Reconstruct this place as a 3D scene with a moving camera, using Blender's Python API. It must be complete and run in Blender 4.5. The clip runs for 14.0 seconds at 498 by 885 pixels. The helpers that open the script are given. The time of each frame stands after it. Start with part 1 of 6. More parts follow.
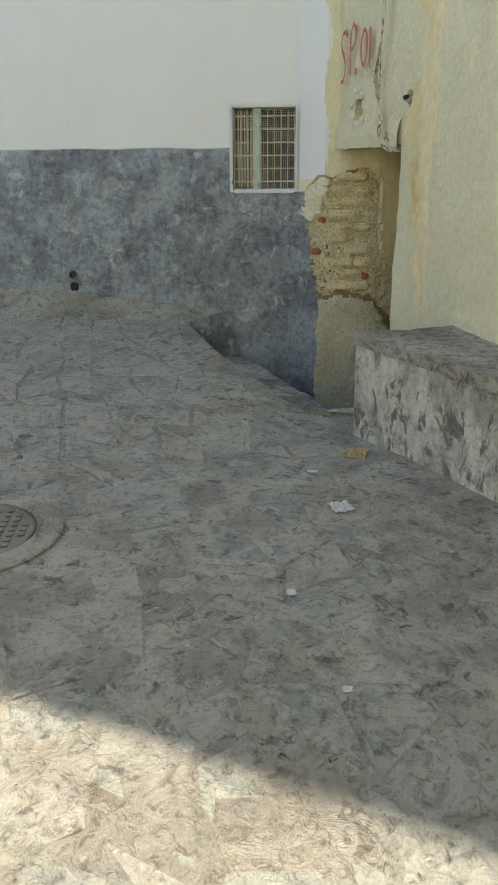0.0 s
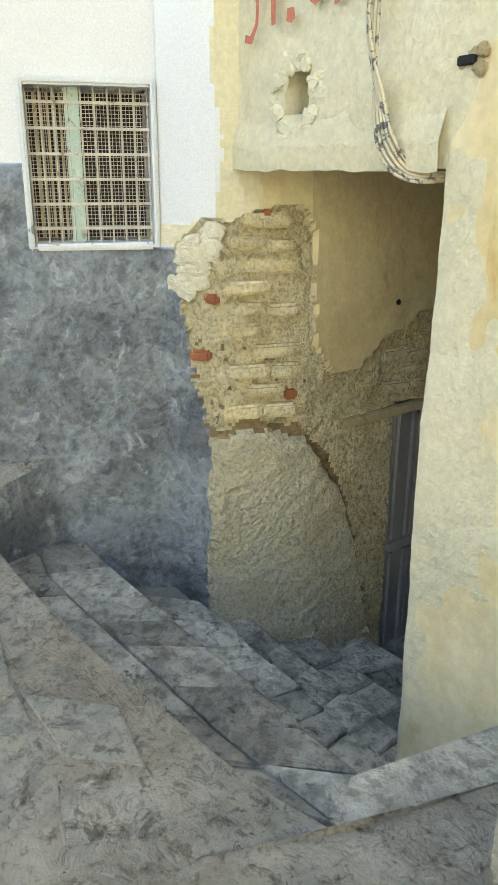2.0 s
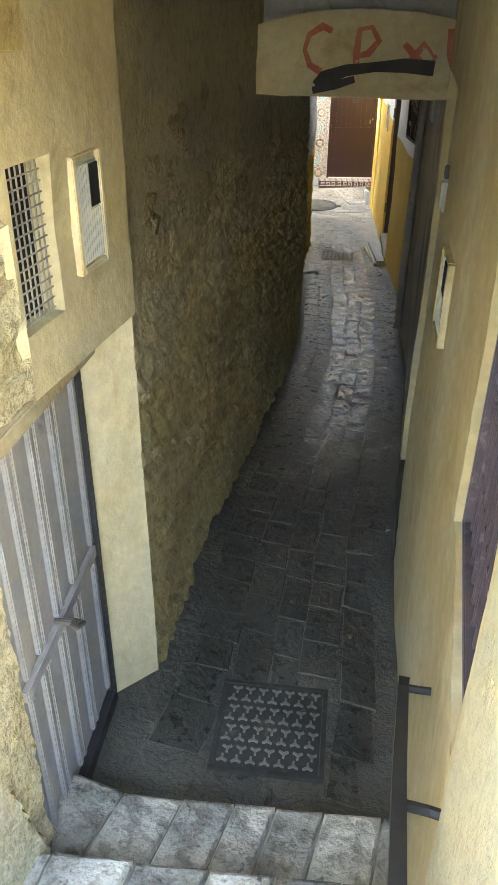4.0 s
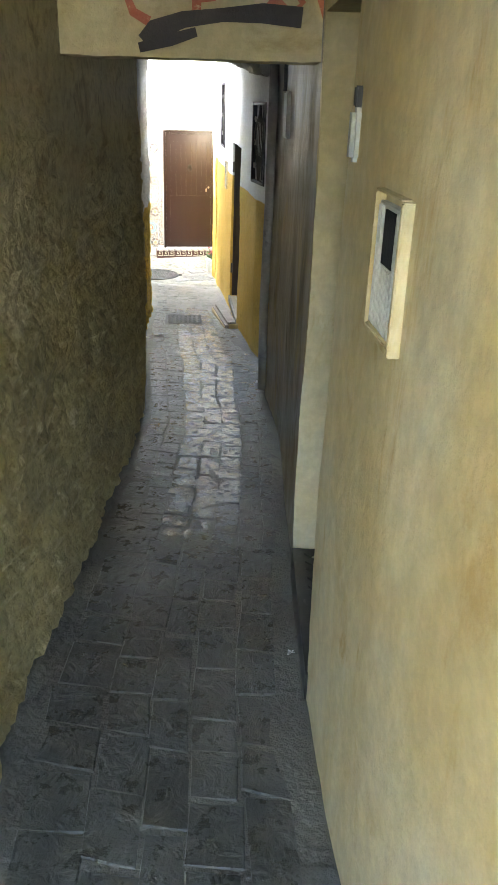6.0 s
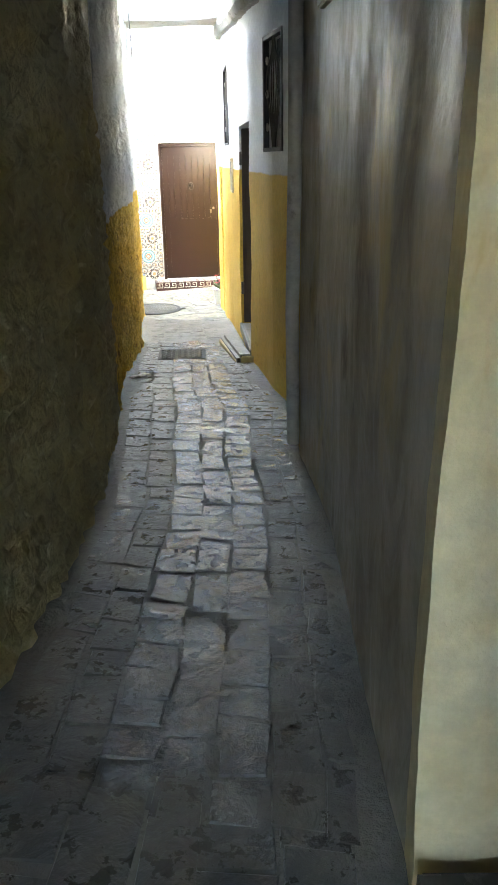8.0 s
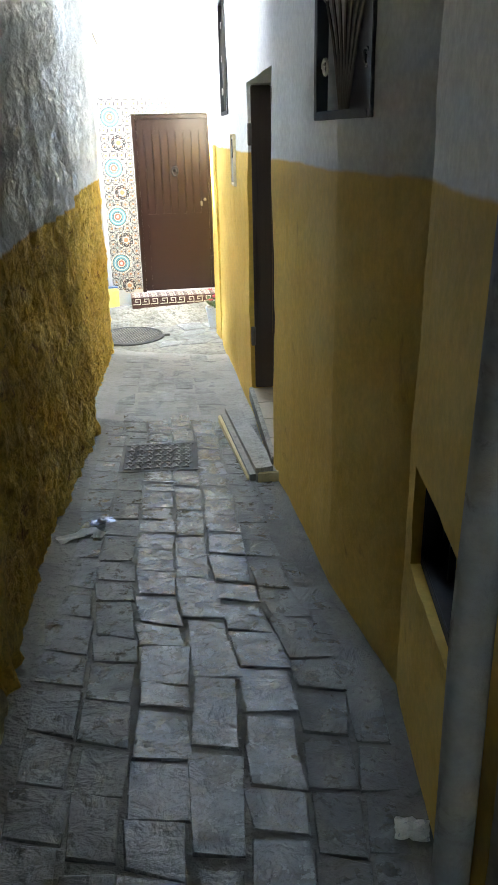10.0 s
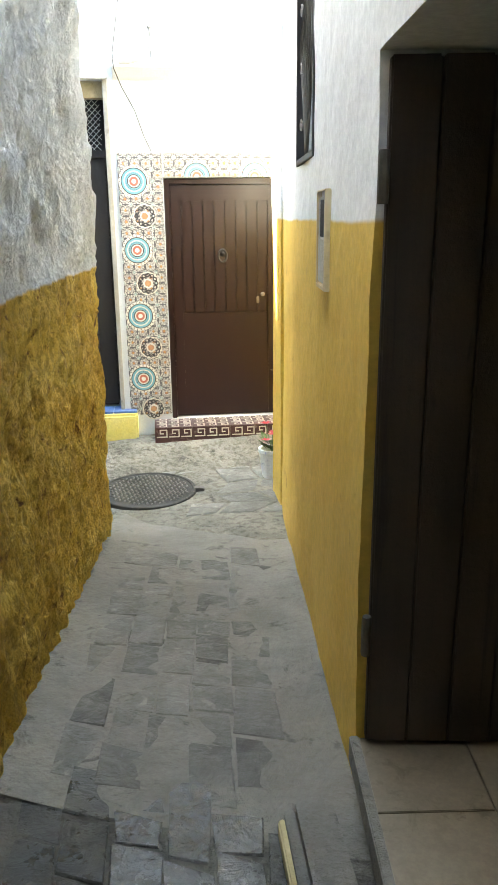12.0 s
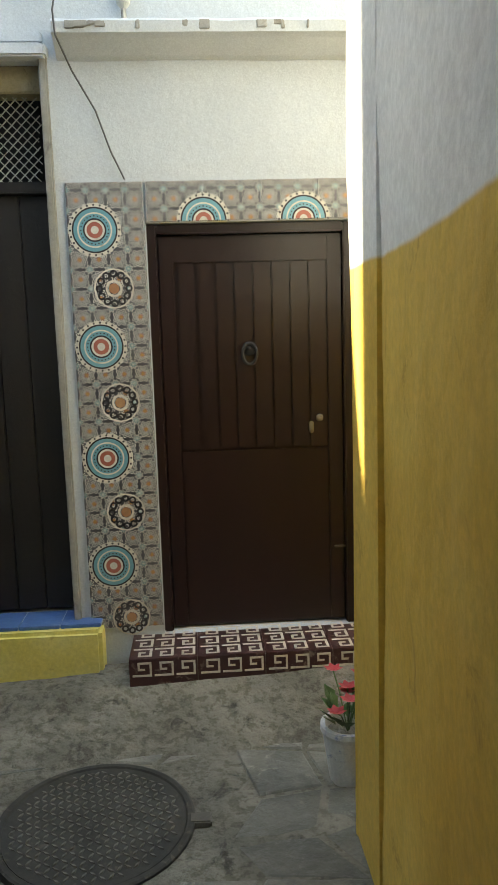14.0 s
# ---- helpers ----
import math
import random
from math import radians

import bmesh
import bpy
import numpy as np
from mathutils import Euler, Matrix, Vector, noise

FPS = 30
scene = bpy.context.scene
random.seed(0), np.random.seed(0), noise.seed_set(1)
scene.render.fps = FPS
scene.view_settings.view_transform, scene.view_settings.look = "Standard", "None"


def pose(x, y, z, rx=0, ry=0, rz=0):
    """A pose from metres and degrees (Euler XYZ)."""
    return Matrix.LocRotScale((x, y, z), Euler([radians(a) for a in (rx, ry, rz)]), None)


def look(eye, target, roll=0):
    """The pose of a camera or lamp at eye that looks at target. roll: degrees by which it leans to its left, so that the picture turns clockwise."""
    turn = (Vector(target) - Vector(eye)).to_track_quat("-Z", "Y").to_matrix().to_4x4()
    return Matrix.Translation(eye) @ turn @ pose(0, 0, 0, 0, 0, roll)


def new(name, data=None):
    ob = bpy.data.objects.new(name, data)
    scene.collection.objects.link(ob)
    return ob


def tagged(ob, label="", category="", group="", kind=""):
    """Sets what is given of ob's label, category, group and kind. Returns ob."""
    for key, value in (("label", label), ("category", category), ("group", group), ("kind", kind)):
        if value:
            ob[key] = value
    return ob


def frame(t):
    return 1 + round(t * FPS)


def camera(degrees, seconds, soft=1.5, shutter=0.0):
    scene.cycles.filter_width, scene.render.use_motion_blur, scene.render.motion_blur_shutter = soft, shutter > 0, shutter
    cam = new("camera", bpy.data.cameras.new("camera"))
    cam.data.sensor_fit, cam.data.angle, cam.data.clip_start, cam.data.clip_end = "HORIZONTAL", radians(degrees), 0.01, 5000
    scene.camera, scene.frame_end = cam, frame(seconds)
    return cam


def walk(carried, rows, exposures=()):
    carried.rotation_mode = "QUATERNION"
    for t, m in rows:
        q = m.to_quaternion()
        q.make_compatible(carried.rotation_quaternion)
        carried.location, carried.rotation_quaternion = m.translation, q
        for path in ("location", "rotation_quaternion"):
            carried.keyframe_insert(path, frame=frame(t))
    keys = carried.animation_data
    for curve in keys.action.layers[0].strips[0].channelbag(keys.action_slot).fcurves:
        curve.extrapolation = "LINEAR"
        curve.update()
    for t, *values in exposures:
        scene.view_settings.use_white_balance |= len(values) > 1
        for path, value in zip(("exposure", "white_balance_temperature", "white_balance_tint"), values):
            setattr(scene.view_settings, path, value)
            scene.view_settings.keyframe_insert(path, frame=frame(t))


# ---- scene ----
cam = camera(36.3, 14.0, soft=1.5, shutter=0.0)
PATH = [
    (0, (6.549, 2.06, 1.419), (4.676, 2.175, 0.727), -0.6),
    (0.5, (5.692, 2.033, 1.423), (3.824, 2.238, 0.738), -0.1),
    (1, (4.899, 1.963, 1.471), (3.043, 2.276, 0.794), 0.0),
    (1.5, (4.093, 1.995, 1.504), (2.27, 2.455, 0.82), 0.3),
    (2, (3.363, 2.0, 1.503), (1.608, 2.685, 0.832), 0.3),
    (2.5, (2.674, 2.187, 1.503), (1.072, 3.154, 0.797), -0.8),
    (3, (2.017, 2.367, 1.477), (0.648, 3.576, 0.662), -1.4),
    (3.5, (1.556, 2.61, 1.477), (0.537, 4.048, 0.532), -0.9),
    (4, (1.289, 2.893, 1.327), (0.674, 4.497, 0.303), 0.6),
    (4.2, (1.194, 2.997, 1.195), (0.705, 4.637, 0.161), 1.5),
    (6.3, (0.913, 4.211, 0.561), (0.709, 6.03, -0.244), 1.8),
    (6.5, (0.863, 4.381, 0.45), (0.709, 6.204, -0.359), 1.6),
    (7, (0.793, 4.791, 0.264), (0.603, 6.627, -0.506), 0.4),
    (7.5, (0.714, 5.352, -0.005), (0.454, 7.197, -0.733), -0.2),
    (8, (0.615, 6.015, -0.02), (0.276, 7.857, -0.722), -0.9),
    (8.2, (0.548, 6.265, 0.022), (0.183, 8.104, -0.675), -1.1),
    (10.3, (-0.111, 9.167, -0.027), (-0.425, 10.99, -0.785), -1.3),
    (10.5, (-0.169, 9.439, -0.037), (-0.514, 11.26, -0.789), -1.0),
    (11, (-0.288, 10.173, -0.08), (-0.73, 11.987, -0.796), -1.5),
    (11.5, (-0.462, 10.89, -0.084), (-0.947, 12.71, -0.758), -1.0),
    (12, (-0.663, 11.579, -0.113), (-1.117, 13.443, -0.68), -0.6),
    (12.5, (-0.865, 12.241, -0.112), (-1.375, 14.146, -0.445), -0.5),
    (12.8, (-1.021, 12.67, -0.127), (-1.561, 14.583, -0.345), -0.8),
    (13, (-1.072, 12.956, -0.133), (-1.651, 14.859, -0.341), -1.4),
    (13.5, (-1.195, 13.654, -0.194), (-1.809, 15.547, -0.392), -2.1),
    (14, (-1.374, 14.334, -0.311), (-1.936, 16.231, -0.598), -1.7),
]
EXPOSURES = [(0, 1.7, 7900, 5), (0.4, 2.25, 8100, 6), (1.5, 2.65, 8300, 6), (2.5, 3.0, 8600, 8), (3.5, 4.1, 9500, 11), (4.2, 5.8, 9000, 11), (6.3, 6.3, 8600, 8), (8.2, 6.35, 8300, 7), (10.3, 5.7, 8000, 5), (11.5, 5.2, 8600, 5), (12.5, 4.7, 9200, 4), (13.0, 3.85, 9400, 4), (14.0, 3.1, 9000, 2)]
walk(cam, [(t, look(eye, target, roll)) for t, eye, target, roll in PATH], EXPOSURES)

# ---------- world, sun ----------
world = bpy.data.worlds.new("world")
scene.world = world
world.use_nodes = True
sky = world.node_tree.nodes.new("ShaderNodeTexSky")
SUN_EL, SUN_AZ = 50, 270
sky.sky_type, sky.sun_disc, sky.sun_elevation, sky.sun_rotation = "NISHITA", False, radians(SUN_EL), radians(SUN_AZ)
world.node_tree.links.new(sky.outputs[0], world.node_tree.nodes["Background"].inputs[0])
world.node_tree.nodes["Background"].inputs[1].default_value = 0.15
sun = new("sun", bpy.data.lights.new("sun", "SUN"))
sun.data.energy, sun.data.angle, sun.data.color = 4.0, radians(0.5), (1.0, 0.97, 0.92)
sun.matrix_world = look((-10 * math.cos(radians(SUN_EL)), 0, 10 * math.sin(radians(SUN_EL))), (0, 0, 0))


# ---------- materials ----------
class Nt:
    def __init__(self, name):
        self.m = bpy.data.materials.new(name)
        self.m.use_nodes = True
        self.t = self.m.node_tree
        self.b = self.t.nodes["Principled BSDF"]
        self.pos = self.t.nodes.new("ShaderNodeNewGeometry").outputs["Position"]

    def n(self, kind):
        return self.t.nodes.new("ShaderNode" + kind)

    def put(self, sock, v):
        if isinstance(v, bpy.types.NodeSocket):
            self.t.links.new(v, sock)
        elif isinstance(v, (tuple, list)) and len(v) == 3 and sock.type == "RGBA":
            sock.default_value = (*v, 1)
        else:
            sock.default_value = v

    def noise(self, scale, detail=5, rough=0.6, stretch=None, warp=0.0):
        nd = self.n("TexNoise")
        nd.inputs["Scale"].default_value, nd.inputs["Detail"].default_value = scale, detail
        nd.inputs["Roughness"].default_value, nd.inputs["Distortion"].default_value = rough, warp
        p = self.pos
        if stretch:
            mp = self.n("Mapping")
            mp.inputs["Scale"].default_value = stretch
            self.put(mp.inputs["Vector"], p)
            p = mp.outputs[0]
        self.put(nd.inputs["Vector"], p)
        return nd.outputs["Fac"]

    def ramp(self, v, lo, hi):
        nd = self.n("MapRange")
        nd.interpolation_type = "SMOOTHSTEP"
        self.put(nd.inputs[0], v)
        nd.inputs[1].default_value, nd.inputs[2].default_value = lo, hi
        return nd.outputs[0]

    def mix(self, f, a, b, how="MIX"):
        nd = self.n("Mix")
        nd.data_type, nd.blend_type = "RGBA", how
        self.put(nd.inputs[0], f)
        self.put(nd.inputs[6], a)
        self.put(nd.inputs[7], b)
        return nd.outputs[2]

    def math(self, op, a, b=0.0):
        nd = self.n("Math")
        nd.operation = op
        self.put(nd.inputs[0], a)
        self.put(nd.inputs[1], b)
        return nd.outputs[0]

    def axis(self, i):
        nd = self.n("SeparateXYZ")
        self.put(nd.inputs[0], self.pos)
        return nd.outputs[i]

    def end(self, col, rough=0.85, bump=None, strength=0.5, dist=0.01, metal=0.0, spec=0.4):
        self.put(self.b.inputs["Base Color"], col)
        self.put(self.b.inputs["Roughness"], rough)
        self.b.inputs["Metallic"].default_value = metal
        self.b.inputs["Specular IOR Level"].default_value = spec
        if bump is not None:
            nd = self.n("Bump")
            nd.inputs["Strength"].default_value, nd.inputs["Distance"].default_value = strength, dist
            self.put(nd.inputs["Height"], bump)
            self.put(self.b.inputs["Normal"], nd.outputs[0])
        return self.m


def tone(q, a, b, c=None, s1=1.6, s2=9.0, lo=0.56, hi=0.68, stretch=None):
    """Two-scale mottling of a and b with spots of c."""
    col = q.mix(q.ramp(q.noise(s1, 6, 0.65, stretch, 0.4), 0.35, 0.65), a, b)
    fine = q.noise(s2 * 6, 4, 0.7)
    col = q.mix(q.ramp(fine, 0.3, 0.75), q.mix(0.10, col, (0.02, 0.02, 0.02)), q.mix(1.0, col, (1.09, 1.09, 1.085), "MULTIPLY"))
    if c:
        col = q.mix(q.ramp(q.noise(s2, 6, 0.7, stretch, 0.6), lo, hi), col, c)
    return col


def plain(name, a, b, c=None, rough=0.8, s1=2.0, s2=10.0, bs=70.0, strength=0.4, dist=0.006, metal=0.0, spec=0.4, stretch=None, rnd=0.0, lo=0.56, hi=0.68, pit_shade=0.0):
    q = Nt(name)
    col = tone(q, a, b, c, s1, s2, lo, hi, stretch)
    h = q.noise(bs, 6, 0.65)
    if pit_shade:
        # shade painted into the hollows of the bump noise
        col = q.mix(q.math("MULTIPLY", q.ramp(h, 0.52, 0.40), pit_shade), col, q.mix(1.0, col, (0.30, 0.26, 0.20), "MULTIPLY"))
    if rnd:
        hsv = q.n("HueSaturation")
        r = q.n("ObjectInfo").outputs["Random"]
        q.put(hsv.inputs["Value"], q.math("ADD", q.math("MULTIPLY", r, 2 * rnd), 1 - rnd))
        q.put(hsv.inputs["Color"], col)
        col = hsv.outputs[0]
    return q.end(col, rough, h, strength, dist, metal, spec)


def two_tone(name, low, high, z0, wob=0.015, slope=0.0, rough=0.8, bs=40.0, strength=0.5, dist=0.01, soft=0.008, spec=0.35, streak=None, hollow_shade=0.0, jog=None, sleek=0.0):
    """Paint in two colours, with a hand-cut line between them."""
    q = Nt(name)
    a = tone(q, *low)
    b = tone(q, *high)
    h = q.noise(bs, 7, 0.7)
    if hollow_shade:
        # shade of the coarse lower coat's hollows, painted into its colour
        a = q.mix(q.math("MULTIPLY", q.ramp(h, 0.54, 0.40), hollow_shade), a, q.mix(1.0, a, (0.34, 0.32, 0.29), "MULTIPLY"))
    z = q.math("ADD", q.axis(2), q.math("MULTIPLY", q.math("SUBTRACT", q.noise(2.2, 3), 0.5), wob * 4))
    z = q.math("ADD", z, q.math("MULTIPLY", q.axis(1), -slope))
    if jog:
        # past this y the line drops
        z = q.math("ADD", z, q.math("MULTIPLY", q.ramp(q.axis(1), jog[0] - 0.01, jog[0] + 0.01), jog[1]))
    upper = q.ramp(z, z0 - soft, z0 + soft)
    col = q.mix(upper, a, b)
    if sleek:
        h = q.math("MULTIPLY", h, q.math("SUBTRACT", 1.0, q.math("MULTIPLY", upper, sleek)))
    if streak:
        col = q.mix(q.ramp(q.noise(5.0, 6, 0.7, (1, 1, 0.12), 0.3), 0.66, 0.84), col, streak)
    return q.end(col, rough, h, strength, dist, 0, spec)


BLUEWALL = two_tone("blue_and_white_plaster", ((0.22, 0.245, 0.275), (0.43, 0.485, 0.535), (0.58, 0.635, 0.68), 2.6, 8.0, 0.54, 0.70), ((0.58, 0.61, 0.63), (0.61, 0.635, 0.655), None, 0.8, 24.0), 1.53, 0.012, rough=0.9, bs=19, strength=1.0, dist=0.07, hollow_shade=0.45, jog=(2.85, 0.34), sleek=0.93)
CREAM = plain("cream_yellow_plaster", (0.575, 0.53, 0.36), (0.62, 0.58, 0.42), (0.50, 0.44, 0.28), 0.85, 1.2, 6.0, 12, 0.7, 0.03, lo=0.60, hi=0.85)
OCHRE = plain("aged_ochre_plaster", (0.46, 0.36, 0.16), (0.60, 0.52, 0.30), (0.22, 0.17, 0.09), 0.8, 1.5, 4.0, 30, 0.5, 0.012, lo=0.58, hi=0.76)
CREAMIN = plain("yellow_stained_plaster", (0.61, 0.485, 0.25), (0.70, 0.62, 0.42), (0.50, 0.33, 0.12), 0.7, 1.3, 2.6, 26, 0.4, 0.01, lo=0.56, hi=0.72, stretch=(1, 1, 0.45))
STUCCO = plain("rough_whitewashed_render", (0.66, 0.60, 0.42), (0.74, 0.70, 0.56), (0.46, 0.38, 0.22), 0.95, 3.0, 7.0, 55, 1.0, 0.02)
OLDBRICK = plain("limewashed_brick", (0.60, 0.51, 0.30), (0.72, 0.65, 0.45), (0.38, 0.20, 0.10), 0.95, 9.0, 16.0, 44, 1.0, 0.02, rnd=0.10, lo=0.64, hi=0.74, pit_shade=0.35)
REDBRICK = plain("bare_red_brick", (0.36, 0.13, 0.06), (0.28, 0.10, 0.05), (0.5, 0.4, 0.28), 0.95, 8, 20, 70, 0.8, 0.01)
MORTAR = plain("crumbling_mortar", (0.50, 0.42, 0.25), (0.40, 0.32, 0.18), (0.22, 0.16, 0.09), 0.95, 4, 12, 60, 1.0, 0.02)
RUBBLE = plain("ochre_rubble_stone", (0.30, 0.24, 0.12), (0.20, 0.16, 0.09), (0.44, 0.36, 0.20), 0.8, 2.5, 9, 40, 1.0, 0.03)
ROUGHCAST = two_tone("yellow_and_grey_white_roughcast", ((0.58, 0.36, 0.055), (0.74, 0.50, 0.10), (0.22, 0.11, 0.022), 2.5, 9.0, 0.57, 0.68), ((0.60, 0.61, 0.60), (0.74, 0.75, 0.74), (0.34, 0.34, 0.33), 2.0, 9.0, 0.60, 0.74), -0.37, 0.01, rough=0.9, bs=24, strength=1.0, dist=0.08, hollow_shade=0.5)
TWOTONE = two_tone("yellow_and_white_plaster", ((0.64, 0.41, 0.075), (0.70, 0.48, 0.11), (0.44, 0.26, 0.055), 1.5, 5.0, 0.60, 0.75), ((0.72, 0.73, 0.72), (0.79, 0.80, 0.79), (0.52, 0.52, 0.50), 1.2, 6.0, 0.66, 0.8), -0.125, 0.008, rough=0.75, bs=22, strength=0.35, dist=0.008, streak=(0.34, 0.24, 0.10))
def drips():
    """Grey-brown gloss paint worn patchily down to ochre, with soft runs."""
    q = Nt("glossy_brown_stained_plaster")
    col = tone(q, (0.27, 0.23, 0.165), (0.42, 0.375, 0.29), (0.18, 0.15, 0.105), 1.6, 3.5, 0.52, 0.72, (1, 1, 0.55))
    col = q.mix(q.ramp(q.noise(1.5, 6, 0.7, (1, 1, 0.6), 0.8), 0.54, 0.68), col, (0.42, 0.33, 0.16))
    rg = q.math("ADD", q.math("MULTIPLY", q.ramp(q.noise(3.5, 6, 0.7, (1, 1, 0.45), 0.5), 0.4, 0.62), 0.35), 0.40)
    h = q.math("ADD", q.noise(4, 5, 0.6, (1, 1, 0.8), 0.6), q.math("MULTIPLY", q.noise(40, 6, 0.7), 0.15))
    return q.end(col, rg, h, 0.8, 0.010, 0, 0.5)


SHINY = drips()
WHITE = plain("white_lime_paint", (0.60, 0.64, 0.67), (0.55, 0.59, 0.62), None, 0.85, 0.9, 20.0, 22, 0.5, 0.008)
CEIL = plain("grey_ceiling_plaster", (0.30, 0.29, 0.26), (0.40, 0.39, 0.36), (0.20, 0.19, 0.17), 0.9, 1.5, 5, 30, 0.5, 0.01)
def paving(name, a, b, c, rough, spec, bs, dist):
    """Dark stone polished by feet: glossy patches between dull hollows."""
    q = Nt(name)
    r = q.n("ObjectInfo").outputs["Random"]
    col = tone(q, a, b, c, 3.0, 9.0)
    hsv = q.n("HueSaturation")
    q.put(hsv.inputs["Value"], q.math("ADD", q.math("MULTIPLY", r, 0.5), 0.75))
    q.put(hsv.inputs["Color"], col)
    rg = q.math("ADD", q.math("MULTIPLY", q.ramp(q.noise(14, 6, 0.7), 0.4, 0.65), 0.25), rough)
    h = q.math("ADD", q.noise(bs, 5, 0.6, None, 0.8), q.math("MULTIPLY", q.noise(60, 5, 0.7), 0.25))
    return q.end(hsv.outputs[0], rg, h, 1.0, dist, 0, spec)


SLATE = paving("dark_slate_paving", (0.030, 0.032, 0.028), (0.055, 0.056, 0.048), (0.08, 0.077, 0.066), 0.26, 0.55, 11, 0.02)
WORN = paving("polished_wet_slate", (0.045, 0.048, 0.047), (0.08, 0.083, 0.08), (0.03, 0.032, 0.03), 0.12, 0.9, 9, 0.018)
ALLEYBED = plain("dark_dirty_cement_bed", (0.07, 0.068, 0.058), (0.12, 0.116, 0.098), (0.035, 0.035, 0.03), 0.6, 2.0, 8.0, 26, 1.0, 0.03)
LANEBED = plain("dirty_lane_mortar", (0.155, 0.148, 0.122), (0.27, 0.255, 0.21), (0.08, 0.077, 0.064), 0.8, 2.5, 8.0, 22, 1.0, 0.03, pit_shade=0.5)
JOINT = plain("grey_cement_bed", (0.15, 0.145, 0.125), (0.24, 0.23, 0.20), (0.09, 0.085, 0.075), 0.75, 2.0, 7.0, 45, 0.6, 0.01)
CEMENT = plain("worn_cement_floor", (0.15, 0.143, 0.12), (0.23, 0.22, 0.188), (0.085, 0.08, 0.068), 0.55, 1.6, 8.0, 24, 0.9, 0.02)
def trodden():
    """Dust, cement and worn stone trodden into one another."""
    q = Nt("dusty_trodden_cement")
    col = tone(q, (0.31, 0.30, 0.265), (0.52, 0.505, 0.445), (0.17, 0.165, 0.145), 3.0, 11.0, 0.54, 0.66)
    col = q.mix(q.ramp(q.noise(1.3, 6, 0.7, None, 1.0), 0.45, 0.62), col, q.mix(0.4, col, (0.36, 0.29, 0.23)))
    col = q.mix(q.ramp(q.noise(2.1, 7, 0.75, (1, 1.3, 1), 1.5), 0.56, 0.66), col, q.mix(0.6, col, (0.18, 0.20, 0.18)))
    col = q.mix(q.ramp(q.noise(6.0, 8, 0.8, None, 2.0), 0.60, 0.66), col, (0.09, 0.085, 0.075))
    col = q.mix(q.ramp(q.noise(3.7, 7, 0.75, None, 2.5), 0.64, 0.69), col, (0.62, 0.60, 0.53))
    g = q.noise(24, 8, 0.8, None, 0.9)
    # low spots of the relief darkened in colour, as shade
    col = q.mix(q.math("MULTIPLY", q.ramp(g, 0.50, 0.38), 0.65), col, q.mix(1.0, col, (0.36, 0.33, 0.29), "MULTIPLY"))
    h = q.math("ADD", g, q.math("MULTIPLY", q.noise(7, 6, 0.7, None, 1.5), 1.6))
    return q.end(col, 0.92, h, 1.0, 0.04)


EARTH = trodden()
def flag():
    """Trodden flagstone, dust filling its hollows and edges."""
    q = Nt("dusty_grey_flagstone")
    r = q.n("ObjectInfo").outputs["Random"]
    a = tone(q, (0.28, 0.295, 0.28), (0.45, 0.445, 0.40), (0.17, 0.172, 0.16), 4.0, 12.0, 0.54, 0.66)
    b = tone(q, (0.38, 0.345, 0.315), (0.50, 0.46, 0.41), (0.22, 0.195, 0.175), 4.0, 12.0, 0.54, 0.66)
    col = q.mix(q.ramp(r, 0.35, 0.9), a, b)
    col = q.mix(q.ramp(q.noise(5, 8, 0.8, None, 2.0), 0.47, 0.58), col, (0.46, 0.445, 0.385))
    col = q.mix(q.ramp(q.noise(11, 8, 0.8, None, 2.0), 0.60, 0.66), col, (0.12, 0.115, 0.10))
    g = q.noise(24, 8, 0.8, None, 0.9)
    # shade in the stone's small hollows is part of the colour
    col = q.mix(q.math("MULTIPLY", q.ramp(g, 0.50, 0.38), 0.6), col, q.mix(1.0, col, (0.36, 0.33, 0.29), "MULTIPLY"))
    return q.end(col, 0.8, g, 1.0, 0.04)


FLAG = flag()
STEPST = plain("worn_grey_step_stone", (0.27, 0.262, 0.235), (0.52, 0.50, 0.435), (0.11, 0.112, 0.104), 0.5, 5.0, 12.0, 20, 1.0, 0.05, rnd=0.42, pit_shade=0.5)
BLOCK = plain("flaking_whitewashed_concrete", (0.60, 0.59, 0.54), (0.32, 0.31, 0.27), (0.17, 0.165, 0.145), 0.9, 4.0, 11.0, 26, 1.0, 0.04, lo=0.50, hi=0.62, stretch=(1, 1, 0.6), pit_shade=0.3)
BLOCKTOP = plain("dirty_concrete_top", (0.22, 0.20, 0.175), (0.34, 0.32, 0.27), (0.11, 0.095, 0.09), 0.92, 2.0, 6.0, 26, 1.0, 0.03, pit_shade=0.6)
IRON = plain("rusty_cast_iron", (0.12, 0.112, 0.10), (0.19, 0.175, 0.15), (0.16, 0.11, 0.075), 0.5, 4, 14, 50, 0.5, 0.004, metal=0.6)
BLACKMETAL = plain("black_painted_metal", (0.025, 0.026, 0.028), (0.04, 0.04, 0.042), (0.09, 0.06, 0.045), 0.5, 6, 20, 60, 0.3, 0.003, lo=0.64, hi=0.75)
PALEBAR = plain("pale_painted_iron", (0.52, 0.50, 0.44), (0.40, 0.38, 0.33), (0.24, 0.14, 0.08), 0.6, 6, 18, 60, 0.3, 0.003)
GREENW = plain("faded_green_paint", (0.40, 0.50, 0.44), (0.30, 0.40, 0.35), (0.20, 0.17, 0.13), 0.7, 6, 18, 60, 0.4, 0.003)
# near-black colour stands in for the shade inside openings
VOID = plain("near_black_for_unlit_depth", (0.012, 0.012, 0.012), (0.02, 0.02, 0.02), None, 0.95)
